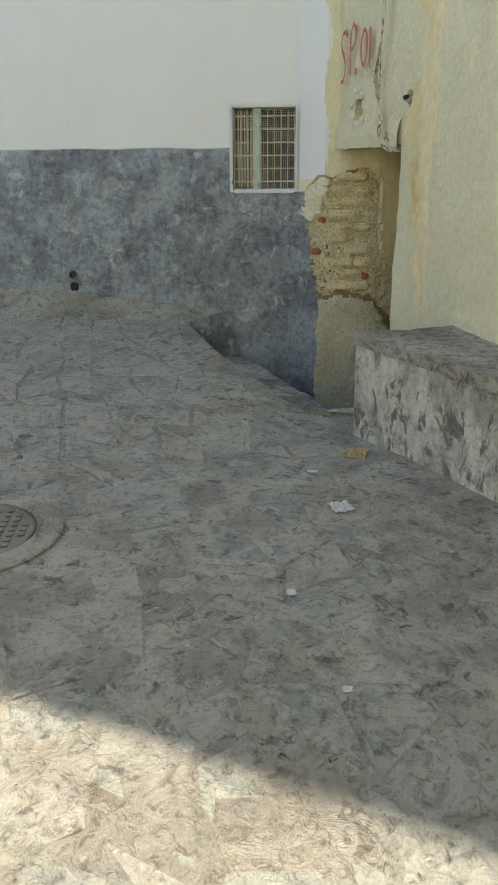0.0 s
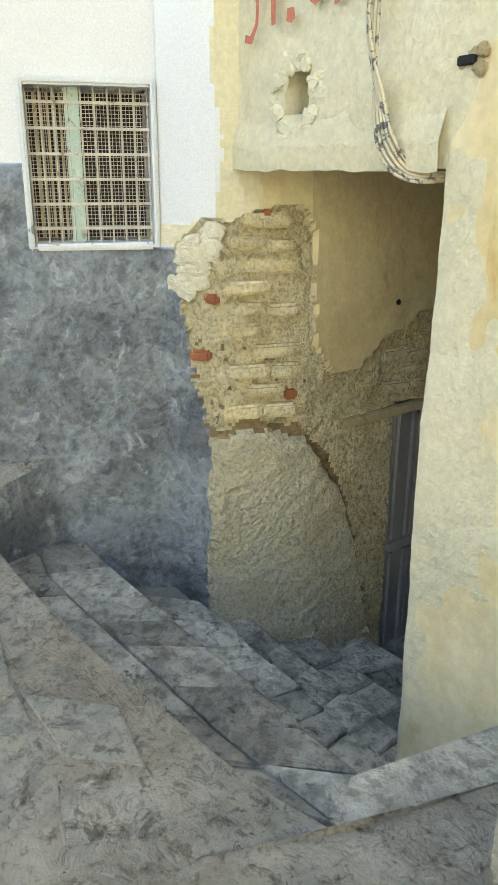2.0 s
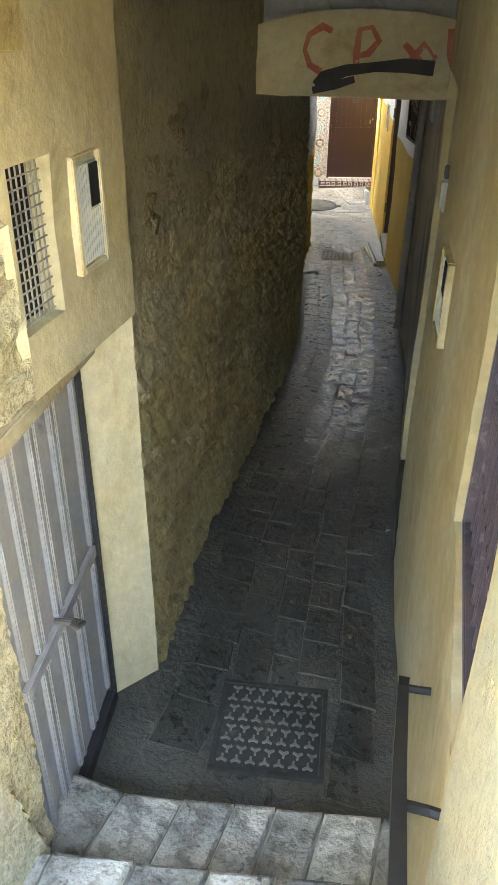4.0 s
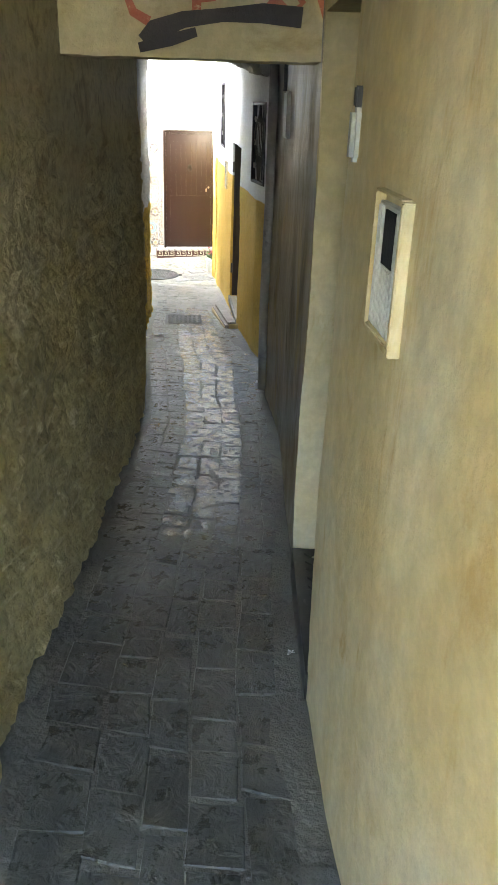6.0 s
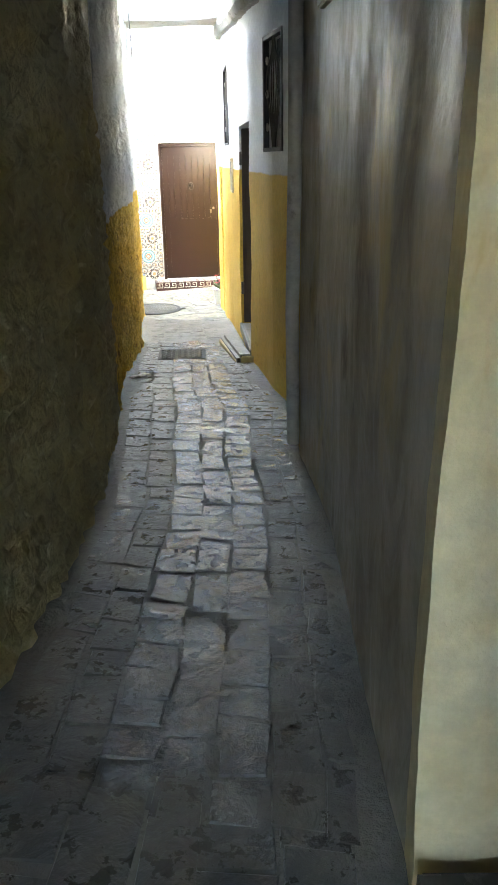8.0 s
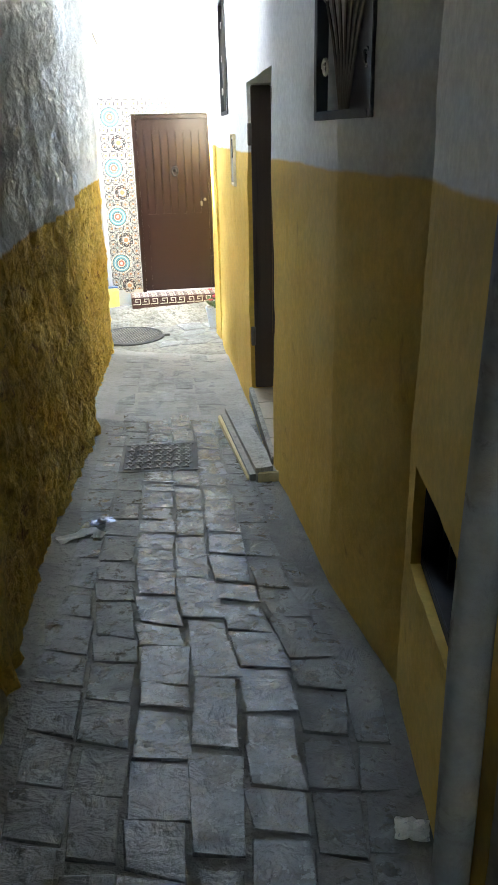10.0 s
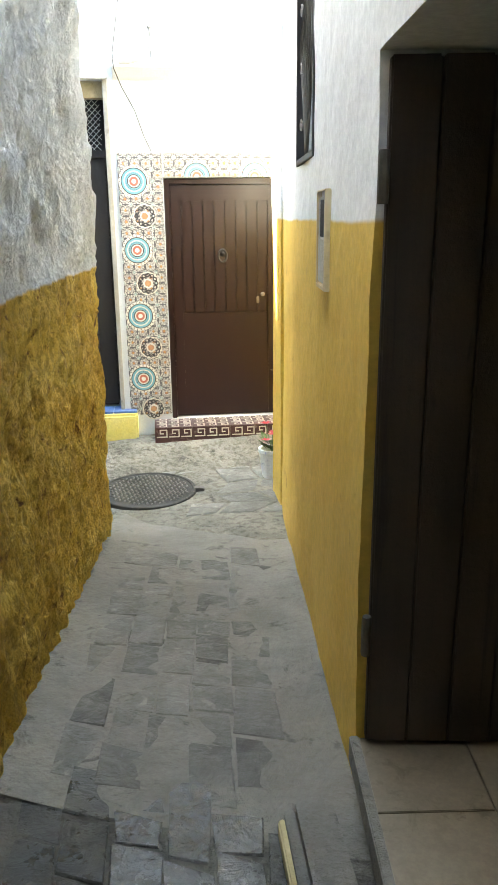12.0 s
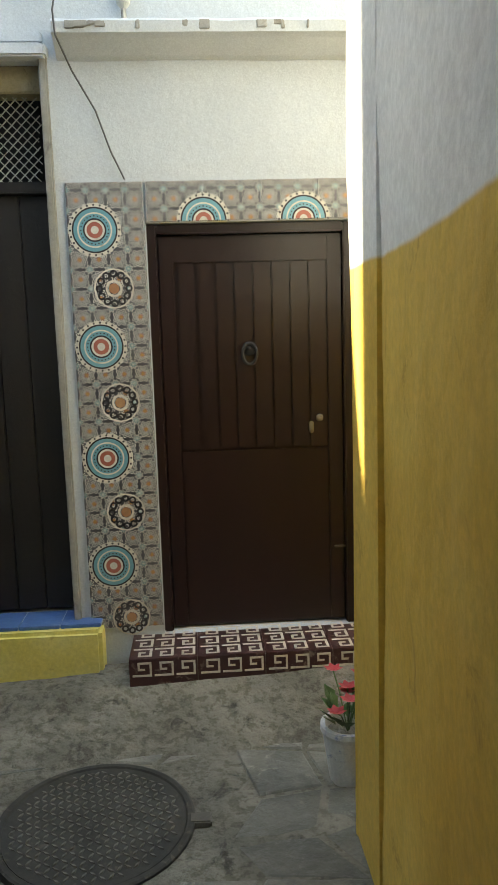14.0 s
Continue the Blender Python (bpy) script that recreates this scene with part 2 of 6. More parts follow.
GREYDOOR = plain("grey_painted_metal_door", (0.34, 0.335, 0.34), (0.28, 0.28, 0.285), (0.18, 0.16, 0.15), 0.5, 2.0, 7.0, 40, 0.25, 0.004, lo=0.62, hi=0.75)
BROWNDOOR = plain("dark_red_brown_varnish", (0.016, 0.0068, 0.0056), (0.022, 0.009, 0.0075), None, 0.30, 1.6, 6.0, 30, 0.25, 0.004, spec=0.5, stretch=(1, 1, 0.15))
DARKWOOD = plain("dark_brown_weathered_wood", (0.045, 0.031, 0.024), (0.075, 0.053, 0.041), (0.028, 0.019, 0.016), 0.6, 4.0, 14.0, 40, 0.5, 0.006, stretch=(1, 1, 0.06))
LEFTDOOR = plain("almost_black_wood", (0.016, 0.013, 0.0115), (0.028, 0.022, 0.018), (0.07, 0.058, 0.047), 0.55, 3.0, 12.0, 40, 0.4, 0.005, stretch=(1, 1, 0.08), lo=0.66, hi=0.78)
TIMBER = plain("weathered_grey_timber", (0.32, 0.26, 0.15), (0.42, 0.36, 0.24), (0.18, 0.13, 0.07), 0.85, 4.0, 10.0, 50, 0.5, 0.006)
OFFWHITE = plain("off_white_painted_steel", (0.56, 0.56, 0.50), (0.47, 0.47, 0.42), (0.34, 0.31, 0.24), 0.45, 3.0, 9.0, 50, 0.2, 0.003, lo=0.64, hi=0.76)
CABLE = plain("painted_over_cable", (0.55, 0.50, 0.36), (0.44, 0.40, 0.30), (0.10, 0.095, 0.085), 0.7, 10, 24, 60, 0.3, 0.003, lo=0.52, hi=0.58)
BLACKCABLE = plain("dark_grey_cable", (0.08, 0.08, 0.08), (0.12, 0.12, 0.12), None, 0.6)
REDPAINT = plain("faded_red_spray_paint", (0.42, 0.10, 0.06), (0.50, 0.18, 0.11), (0.60, 0.42, 0.26), 0.8, 8, 30, 60, 0.2, 0.003, lo=0.60, hi=0.70)
DARKPAINT = plain("black_spray_paint", (0.035, 0.03, 0.03), (0.06, 0.05, 0.045), None, 0.7)
BLUETILE = plain("cobalt_blue_glazed_tile", (0.06, 0.14, 0.36), (0.08, 0.18, 0.42), (0.16, 0.24, 0.42), 0.3, 3, 9, 30, 0.1, 0.002)
YELSTEP = plain("bright_yellow_paint", (0.66, 0.57, 0.16), (0.72, 0.65, 0.26), (0.48, 0.40, 0.14), 0.75, 2.5, 8.0, 40, 0.4, 0.005, lo=0.62, hi=0.76)
CREAMTILE = plain("cream_cement_tile", (0.46, 0.42, 0.34), (0.52, 0.48, 0.40), (0.30, 0.27, 0.22), 0.5, 4, 14, 40, 0.15, 0.002)
BLACKTILE = plain("black_cement_tile", (0.028, 0.026, 0.024), (0.045, 0.042, 0.04), (0.08, 0.075, 0.07), 0.5, 4, 14, 40, 0.15, 0.002)
MAROON = plain("maroon_glazed_tile", (0.055, 0.022, 0.022), (0.075, 0.03, 0.03), (0.2, 0.15, 0.13), 0.35, 4, 14, 40, 0.15, 0.002)
IVORY = plain("ivory_glaze", (0.70, 0.66, 0.58), (0.62, 0.58, 0.50), (0.45, 0.40, 0.34), 0.35, 4, 14, 40, 0.1, 0.002)
TEAL = plain("turquoise_glaze", (0.14, 0.36, 0.44), (0.20, 0.43, 0.51), None, 0.3)
ORANGE = plain("orange_glaze", (0.46, 0.22, 0.12), (0.52, 0.30, 0.16), None, 0.3)
GLZRED = plain("brick_red_glaze", (0.42, 0.12, 0.09), (0.50, 0.17, 0.12), None, 0.3)
INK = plain("dark_ink_glaze", (0.03, 0.03, 0.035), (0.05, 0.045, 0.05), None, 0.3)
PAPER = plain("dirty_white_paper", (0.75, 0.75, 0.73), (0.62, 0.62, 0.60), (0.30, 0.32, 0.38), 0.8, 20, 45, 60, 0.3, 0.002)
TANPAPER = plain("crumpled_tan_paper", (0.52, 0.38, 0.20), (0.60, 0.46, 0.26), (0.34, 0.24, 0.12), 0.8, 12, 30, 60, 0.3, 0.002)
FOIL = plain("silver_foil_wrapper", (0.6, 0.6, 0.62), (0.3, 0.35, 0.5), (0.75, 0.75, 0.75), 0.25, 20, 50, 60, 0.5, 0.004, metal=0.7)
LEAF = plain("green_leaf", (0.05, 0.10, 0.03), (0.08, 0.15, 0.05), (0.12, 0.18, 0.06), 0.5, 20, 40)
PETAL = plain("crimson_petal", (0.36, 0.03, 0.04), (0.46, 0.05, 0.06), None, 0.5, 20, 40)
BRASS = plain("dull_steel_lock", (0.42, 0.41, 0.38), (0.34, 0.33, 0.31), (0.2, 0.18, 0.15), 0.35, 10, 30, metal=0.8)
POT = plain("white_glazed_flowerpot", (0.70, 0.72, 0.74), (0.60, 0.63, 0.66), (0.12, 0.18, 0.40), 0.3, 6, 14)


def zellige():
    """Small printed rosettes on a wall tile, laid out in the tile's own plane."""
    q = Nt("printed_mosaic_tile")
    tc = q.n("TexCoord").outputs["Object"]
    nd = q.n("SeparateXYZ")
    q.put(nd.inputs[0], tc)
    def rosette(period, off):
        u = q.math("SUBTRACT", q.math("FRACT", q.math("ADD", q.math("DIVIDE", nd.outputs[0], period), off)), 0.5)
        v = q.math("SUBTRACT", q.math("FRACT", q.math("ADD", q.math("DIVIDE", nd.outputs[2], period), off)), 0.5)
        r = q.math("SQRT", q.math("ADD", q.math("MULTIPLY", u, u), q.math("MULTIPLY", v, v)))
        a = q.math("ARCTAN2", v, u)
        petal = q.math("MULTIPLY", q.math("COSINE", q.math("MULTIPLY", a, 8.0)), 0.05)
        return q.math("ADD", r, petal)
    def ramp(v, stops):
        cr = q.n("ValToRGB")
        cr.color_ramp.interpolation = "CONSTANT"
        el = cr.color_ramp.elements
        while len(el) < len(stops):
            el.new(0.5)
        for e, (p, c) in zip(el, stops):
            e.position, e.color = p, (*c, 1)
        q.put(cr.inputs[0], v)
        return cr.outputs[0]
    ink, cream, red, och, teal = (0.075, 0.075, 0.085), (0.78, 0.75, 0.68), (0.40, 0.13, 0.09), (0.52, 0.30, 0.08), (0.12, 0.30, 0.32)
    big = rosette(0.0893, 0.0)
    small = rosette(0.0893, 0.5)
    col = ramp(big, [(0.0, och), (0.07, red), (0.11, ink), (0.16, cream), (0.20, ink), (0.26, cream), (0.30, ink), (0.37, cream), (0.41, ink)])
    col2 = ramp(small, [(0.0, cream), (0.05, teal), (0.11, ink), (0.16, cream), (0.21, ink), (0.30, ink)])
    sel = q.math("LESS_THAN", small, 0.22)
    return q.end(q.mix(sel, col, col2), 0.3, q.noise(40, 3), 0.08, 0.002, spec=0.5)


MOSAIC = zellige()


# ---------- helpers ----------
def mesh_of(name, bm, *mats, smooth=False):
    me = bpy.data.meshes.new(name)
    bmesh.ops.recalc_face_normals(bm, faces=bm.faces)
    bm.to_mesh(me)
    bm.free()
    for m in mats:
        me.materials.append(m)
    if smooth:
        for p in me.polygons:
            p.use_smooth = True
    return me


def thing(name, m, label, category, group="", kind=""):
    ob = new(name)
    ob.matrix_world = m
    ob.empty_display_size = 0.1
    return tagged(ob, label, category, group, kind)


def part(name, bm, material, parent, label="", smooth=False):
    ob = new(name, mesh_of(name, bm, material, smooth=smooth))
    ob.parent = parent
    return tagged(ob, label)


def bx(bm, x0, x1, y0, y1, z0, z1, bevel=0.0, jit=0.0):
    r = bmesh.ops.create_cube(bm, size=1, matrix=Matrix.LocRotScale(((x0 + x1) / 2, (y0 + y1) / 2, (z0 + z1) / 2), None, (abs(x1 - x0), abs(y1 - y0), abs(z1 - z0))))
    vs = r["verts"]
    if jit:
        for v in vs:
            v.co += Vector((random.uniform(-jit, jit), random.uniform(-jit, jit), random.uniform(-jit, jit)))
    if bevel:
        es = list({e for v in vs for e in v.link_edges})
        bmesh.ops.bevel(bm, geom=es, offset=bevel, segments=2, affect="EDGES")
    return bm


def box(x0, x1, y0, y1, z0, z1, bevel=0.0, jit=0.0):
    return bx(bmesh.new(), x0, x1, y0, y1, z0, z1, bevel, jit)


def tube(bm, pts, r, seg=8):
    """A round rod along the points."""
    pts = [Vector(p) for p in pts]
    rings = []
    for i, p in enumerate(pts):
        d = (pts[min(i + 1, len(pts) - 1)] - pts[max(i - 1, 0)]).normalized()
        u = d.orthogonal().normalized()
        if rings:
            u = (last - d * last.dot(d)).normalized()
        last = u
        v = d.cross(u)
        rings.append([bm.verts.new(p + (u * math.cos(a) + v * math.sin(a)) * r) for a in (2 * math.pi * k / seg for k in range(seg))])
    for a, b in zip(rings, rings[1:]):
        for k in range(seg):
            bm.faces.new((a[k], a[(k + 1) % seg], b[(k + 1) % seg], b[k]))
    bm.faces.new(rings[0][::-1])
    bm.faces.new(rings[-1])
    return bm


def lathe(bm, prof, seg=20, c=(0, 0, 0), axis="z"):
    """A turned shape from (radius, height) pairs."""
    rings = []
    for r, h in prof:
        ring = []
        for k in range(seg):
            a = 2 * math.pi * k / seg
            p = (r * math.cos(a), r * math.sin(a), h) if axis == "z" else (r * math.cos(a), h, r * math.sin(a))
            ring.append(bm.verts.new(Vector(p) + Vector(c)))
        rings.append(ring)
    for a, b in zip(rings, rings[1:]):
        for k in range(seg):
            bm.faces.new((a[k], a[(k + 1) % seg], b[(k + 1) % seg], b[k]))
    bm.faces.new(rings[0][::-1])
    bm.faces.new(rings[-1])
    return bm


def annulus(bm, cx, cz, r0, r1, y, seg=28, h=0.0015):
    """A flat ring (or disc) on a wall's plane, of a small thickness."""
    for k in range(seg):
        a, b = 2 * math.pi * k / seg, 2 * math.pi * (k + 1) / seg
        q = [(r1, a), (r1, b)] + ([(r0, b), (r0, a)] if r0 else [(0, 0)])
        bm.faces.new([bm.verts.new((cx + r * math.cos(t), y + h, cz + r * math.sin(t))) for r, t in q])


def wframe(a, b, s=0.0, z=0.0, out=0.0):
    """Pose on a wall that runs from a to b: x along it, y out of it to the left of that way, z up."""
    d = Vector((b[0] - a[0], b[1] - a[1], 0)).normalized()
    n = Vector((-d.y, d.x, 0))
    p = Vector((*a, z)) + d * s + n * out
    return Matrix(((d.x, n.x, 0, p.x), (d.y, n.y, 0, p.y), (0, 0, 1, p.z), (0, 0, 0, 1)))


def relief(kind, p):
    """How far the surface stands out at the point p."""
    n = noise.noise
    if kind == "flat":
        return 0.0
    big = n(p * 0.9) * 0.02 + n(p * 2.7) * 0.008
    if kind == "plaster":
        return big * 0.8 + n(p * 11) * 0.0035
    if kind == "cob":
        return big + n(p * 7) * 0.009 + n(p * 18) * 0.006
    if kind == "knob":
        # coarse daubed render below the paint line, smooth lime coat above it
        f = noise.fractal(p * 13, 0.75, 2.1, 3)
        low = max(0.0, min(1.0, ((1.19 if p.y > 2.85 else 1.53) - p.z) / 0.05))
        return big * 0.7 + f * (0.002 + 0.011 * low) + 0.012 * low
    if kind == "cast":
        s = noise.fractal(Vector((p.x * 12, p.y * 12, p.z * 6)), 0.7, 2.1, 4)
        return big + s * 0.03
    if kind == "rubble":
        d = noise.voronoi(Vector((p.x * 9.5, p.y * 9.5, p.z * 11.0)))[0]
        bare = max(0.12, min(1.0, (0.6 - p.z + n(p * 2) * 0.5) / 0.35))
        return big * 1.4 + (min(d[1] - d[0], 0.4) * 0.10 + n(p * 22) * 0.006 - 0.015) * bare
    return 0.0


def wall(name, pts, z0, z1, thick, mat, label, kind="plaster", res=0.08, holes=(), zres=None, zone=None, coats=()):
    """A thick wall along the plan points; its finished face is to the left of the way. Holes: (s0, s1, z0, z1) along its length."""
    pts = [Vector((*p, 0)) for p in pts]
    lens = [0.0]
    for p, q in zip(pts, pts[1:]):
        lens.append(lens[-1] + (q - p).length)
    total = lens[-1]
    def grid(lo, hi, cuts, step):
        cuts = sorted({lo, hi, *[c for c in cuts if lo < c < hi]})
        out = []
        for a, b in zip(cuts, cuts[1:]):
            k = max(1, round((b - a) / step))
            out += [a + (b - a) * i / k for i in range(k)]
        return out + [hi]
    S = grid(0, total, [c for h in holes for c in h[:2]] + lens, res)
    Z = grid(z0, z1, [c for h in holes for c in h[2:]], zres or res)
    def at(s):
        i = min(max(np.searchsorted(lens, s, side="right") - 1, 0), len(pts) - 2)
        d = (pts[i + 1] - pts[i]).normalized()
        n = Vector((-d.y, d.x, 0))
        j = i
        if abs(s - lens[i]) < 1e-6 and i > 0:
            d0 = (pts[i] - pts[i - 1]).normalized()
            n = (n + Vector((-d0.y, d0.x, 0))).normalized()
        return pts[i] + d * (s - lens[i]), n
    ns, nz = len(S), len(Z)
    verts = []
    for s in S:
        p, n = at(s)
        for z in Z:
            q = p + Vector((0, 0, z))
            verts.append(q + n * (zone(q)[0] if zone else relief(kind, q)))
    for s in S:
        p, n = at(s)
        for z in Z:
            verts.append(p + Vector((0, 0, z)) - n * thick)
    def solid(i, j):
        if not (0 <= i < ns - 1 and 0 <= j < nz - 1):
            return False
        s, z = (S[i] + S[i + 1]) / 2, (Z[j] + Z[j + 1]) / 2
        return not any(h[0] < s < h[1] and h[2] < z < h[3] for h in holes)
    faces, coat, off = [], [], ns * nz
    for i in range(ns - 1):
        for j in range(nz - 1):
            if not solid(i, j):
                continue
            a, b, c, d = i * nz + j, (i + 1) * nz + j, (i + 1) * nz + j + 1, i * nz + j + 1
            faces += [(b, a, d, c), (a + off, b + off, c + off, d + off)]
            k = zone(at((S[i] + S[i + 1]) / 2)[0] + Vector((0, 0, (Z[j] + Z[j + 1]) / 2)))[1] if zone else 0
            coat += [k, k]
            for (p, q), nb in (((a, b), (i, j - 1)), ((b, c), (i + 1, j)), ((c, d), (i, j + 1)), ((d, a), (i - 1, j))):
                if not solid(*nb):
                    faces.append((p, q, q + off, p + off))
                    coat.append(k)
    me = bpy.data.meshes.new(name)
    me.from_pydata([tuple(v) for v in verts], [], faces)
    for m in (mat, *coats):
        me.materials.append(m)
    me.polygons.foreach_set("material_index", coat)
    bm = bmesh.new()
    bm.from_mesh(me)
    bmesh.ops.recalc_face_normals(bm, faces=bm.faces)
    bm.to_mesh(me)
    bm.free()
    ob = new(name, me)
    return tagged(ob, label, "wall", kind="structure")


def prism(poly, z0, z1, inset=0.006):
    """A stone with a slightly chamfered top edge, from a plan polygon and its bottom and top (top may be one height a corner)."""
    c = sum((Vector((*p, 0)) for p in poly), Vector()) / len(poly)
    tops = z1 if isinstance(z1, (list, tuple)) else [z1] * len(poly)
    bm = bmesh.new()
    n = len(poly)
    lo = [bm.verts.new((p[0], p[1], z0)) for p in poly]
    mid = [bm.verts.new((p[0], p[1], t - inset)) for p, t in zip(poly, tops)]
    hi = []
    for p, t in zip(poly, tops):
        v = Vector((p[0], p[1], 0))
        w = v + (c - v).normalized() * inset * 1.4
        hi.append(bm.verts.new((w.x, w.y, t)))
    for a, b in ((lo, mid), (mid, hi)):
        for k in range(n):
            bm.faces.new((a[k], a[(k + 1) % n], b[(k + 1) % n], b[k]))
    bm.faces.new(hi)
    return bm


def piece(name, poly, z0, z1, mat, parent, inset=0.006):
    ob = new(name, mesh_of(name, prism(poly, z0, z1, inset), mat))
    ob.parent = parent
    return ob


# ---------- the large structure ----------
def zf(y):
    """Height of the alley floor."""
    return float(np.interp(y, [4.0, 4.6, 6.2, 9, 10.05, 11.5, 12.1, 16.85, 19], [-1.26, -1.275, -1.345, -1.455, -1.51, -1.6, -1.65, -2.075, -2.1]))


LEFT = [(-2.56, 15.69), (-2.43, 15.28), (-2.23, 14.49), (-1.9, 13.34), (-1.68, 12.88), (-1.44, 11.86), (-1.25, 11.09), (-1.0, 10.3), (-0.6, 9.0), (-0.374, 7.52), (-0.174, 6.09), (0.07, 4.98)]
RIGHT = [(1.40, 3.38), (1.22, 4.69), (0.87, 6.2), (0.71, 7.12), (0.70, 7.22), (0.42, 8.87), (0.2, 9.72), (0.09, 10.6), (-0.154, 11.18), (-0.395, 12.0), (-0.5, 12.3), (-0.86, 13.65), (-1.36, 15.45), (-1.66, 16.62), (-1.74, 16.74)]


def xl(y):
    return float(np.interp(y, [3.0, 4.05] + [p[1] for p in LEFT[::-1]], [0.2, 0.1] + [p[0] for p in LEFT[::-1]]))


def xr(y):
    return float(np.interp(y, [p[1] for p in RIGHT], [p[0] for p in RIGHT]))


def along(pts, y):
    """Length along the plan points at which they reach y."""
    s = 0.0
    for p, q in zip(pts, pts[1:]):
        d = math.hypot(q[0] - p[0], q[1] - p[1])
        if min(p[1], q[1]) - 1e-6 <= y <= max(p[1], q[1]) + 1e-6:
            return s + d * (y - p[1]) / (q[1] - p[1])
        s += d
    return s


def hole(pts, y0, y1, z0, z1):
    a, b = sorted((along(pts, y0), along(pts, y1)))
    return (a, b, z0, z1)


# the square: a sheet that falls away from the blue wall, with a cut for the stairs
EDGE = [(-0.06, 2.36), (0.19, 1.945), (0.73, 2.09), (1.1, 2.21), (1.42, 2.344), (1.82, 2.57), (2.07, 2.75)]


def wall_x(y):
    return float(np.interp(y, [-9, 0.3, 2.28, 2.92], [-1.6, -0.35, -0.08, 0.0]))


def gz(x, y):
    """Height of the square's paving."""
    base = max(0.18 - 0.085 * x, -0.045 + 0.01 * max(x - 3, 0)) - 0.10 * max(0, min(1, (y - 2.3) / 0.5)) * max(0, min(1, 1 - abs(x - 1.9) / 1.0))
    base = min(base, 0.02) if x > 2 else base
    rise = (0.06 + 0.08 * min(max(2.2 - y, 0), 2.2)) * max(0.0, 1 - (x - wall_x(y)) / 0.32) ** 1.5
    return base + rise


def ground():
    xs = sorted({*np.linspace(-0.06, 2.07, 30).round(4), *[p[0] for p in EDGE], *np.linspace(2.0701, 7.5, 60).round(4), *np.linspace(8, 16, 14)})
    rows = 90
    bm = bmesh.new()
    cols = []
    for x in xs:
        top = float(np.interp(x, [p[0] for p in EDGE], [p[1] for p in EDGE])) if x <= 2.07 else 3.2 + 0.171 * x
        col = []
        for i in range(rows + 1):
            v = (i / rows) ** 0.45
            y = -14 + (top + 14) * v
            w = wall_x(y) - 0.05
            px = x if x > 2.2 else w + (x - (-0.06)) * (2.2 - w) / 2.26 if y < 1.9 else x
            px = min(px, x) if x < 2.2 else x
            p = Vector((px, y, 0))
            col.append(bm.verts.new((px, y, gz(px, y) + noise.noise(p * 1.7) * 0.005 + noise.noise(p * 6) * 0.006)))
        col.append(bm.verts.new((x, top + 0.01, -1.65)))
        cols.append(col)
    for a, b in zip(cols, cols[1:]):
        for i in range(rows + 1):
            f = bm.faces.new((a[i], b[i], b[i + 1], a[i + 1]))
            if i == rows:
                f.material_index = 1 if a[i].co.x < 0.18 else 2
    ob = new("ground", mesh_of("ground", bm, EARTH, BLUEWALL, JOINT))
    return tagged(ob, "dusty grey stone-paved square sloping to a stair", "ground", kind="structure")


GROUND = ground()

WB = [(0.0, 2.92), (-0.08, 2.28), (-0.35, 0.3), (-1.6, -9)]
WALL_BLUE = wall("wall_blue", WB, -1.6, 4.6, 0.4, BLUEWALL, "white plaster wall with a rough blue-grey painted base", "knob", 0.03, [hole(WB, 2.865, 2.36, 1.21, 1.83)], zres=0.03)

PASS = [(0.072, 4.98), (0.17, 4.05), (0.26, 3.5), (0.2, 3.08), (0.12, 3.0), (0.0, 2.9)]


PLASTER = plain("stained_yellow_passage_plaster", (0.50, 0.415, 0.235), (0.60, 0.525, 0.33), (0.36, 0.27, 0.14), 0.8, 1.1, 3.2, 20, 0.6, 0.012, lo=0.54, hi=0.74)
LIMED = plain("limewashed_raw_masonry", (0.62, 0.53, 0.31), (0.74, 0.67, 0.46), (0.30, 0.20, 0.10), 0.95, 5.0, 11.0, 44, 1.0, 0.04, lo=0.60, hi=0.70, pit_shade=0.45)
DASH = plain("pebbledash_render", (0.74, 0.67, 0.45), (0.82, 0.77, 0.58), (0.56, 0.47, 0.27), 0.95, 2.0, 6.0, 60, 1.0, 0.05, lo=0.58, hi=0.74, pit_shade=0.35)
DARKEDGE = plain("dark_crumbled_mortar", (0.24, 0.165, 0.085), (0.36, 0.27, 0.14), (0.13, 0.085, 0.045), 0.95, 7.0, 18.0, 50, 1.0, 0.03)
GREYPATCH = plain("grey_cement_patch", (0.36, 0.31, 0.26), (0.44, 0.39, 0.31), (0.55, 0.47, 0.29), 0.9, 3.0, 9.0, 40, 0.6, 0.015)


def interp(v, xs, ys):
    return float(np.interp(v, xs, ys))


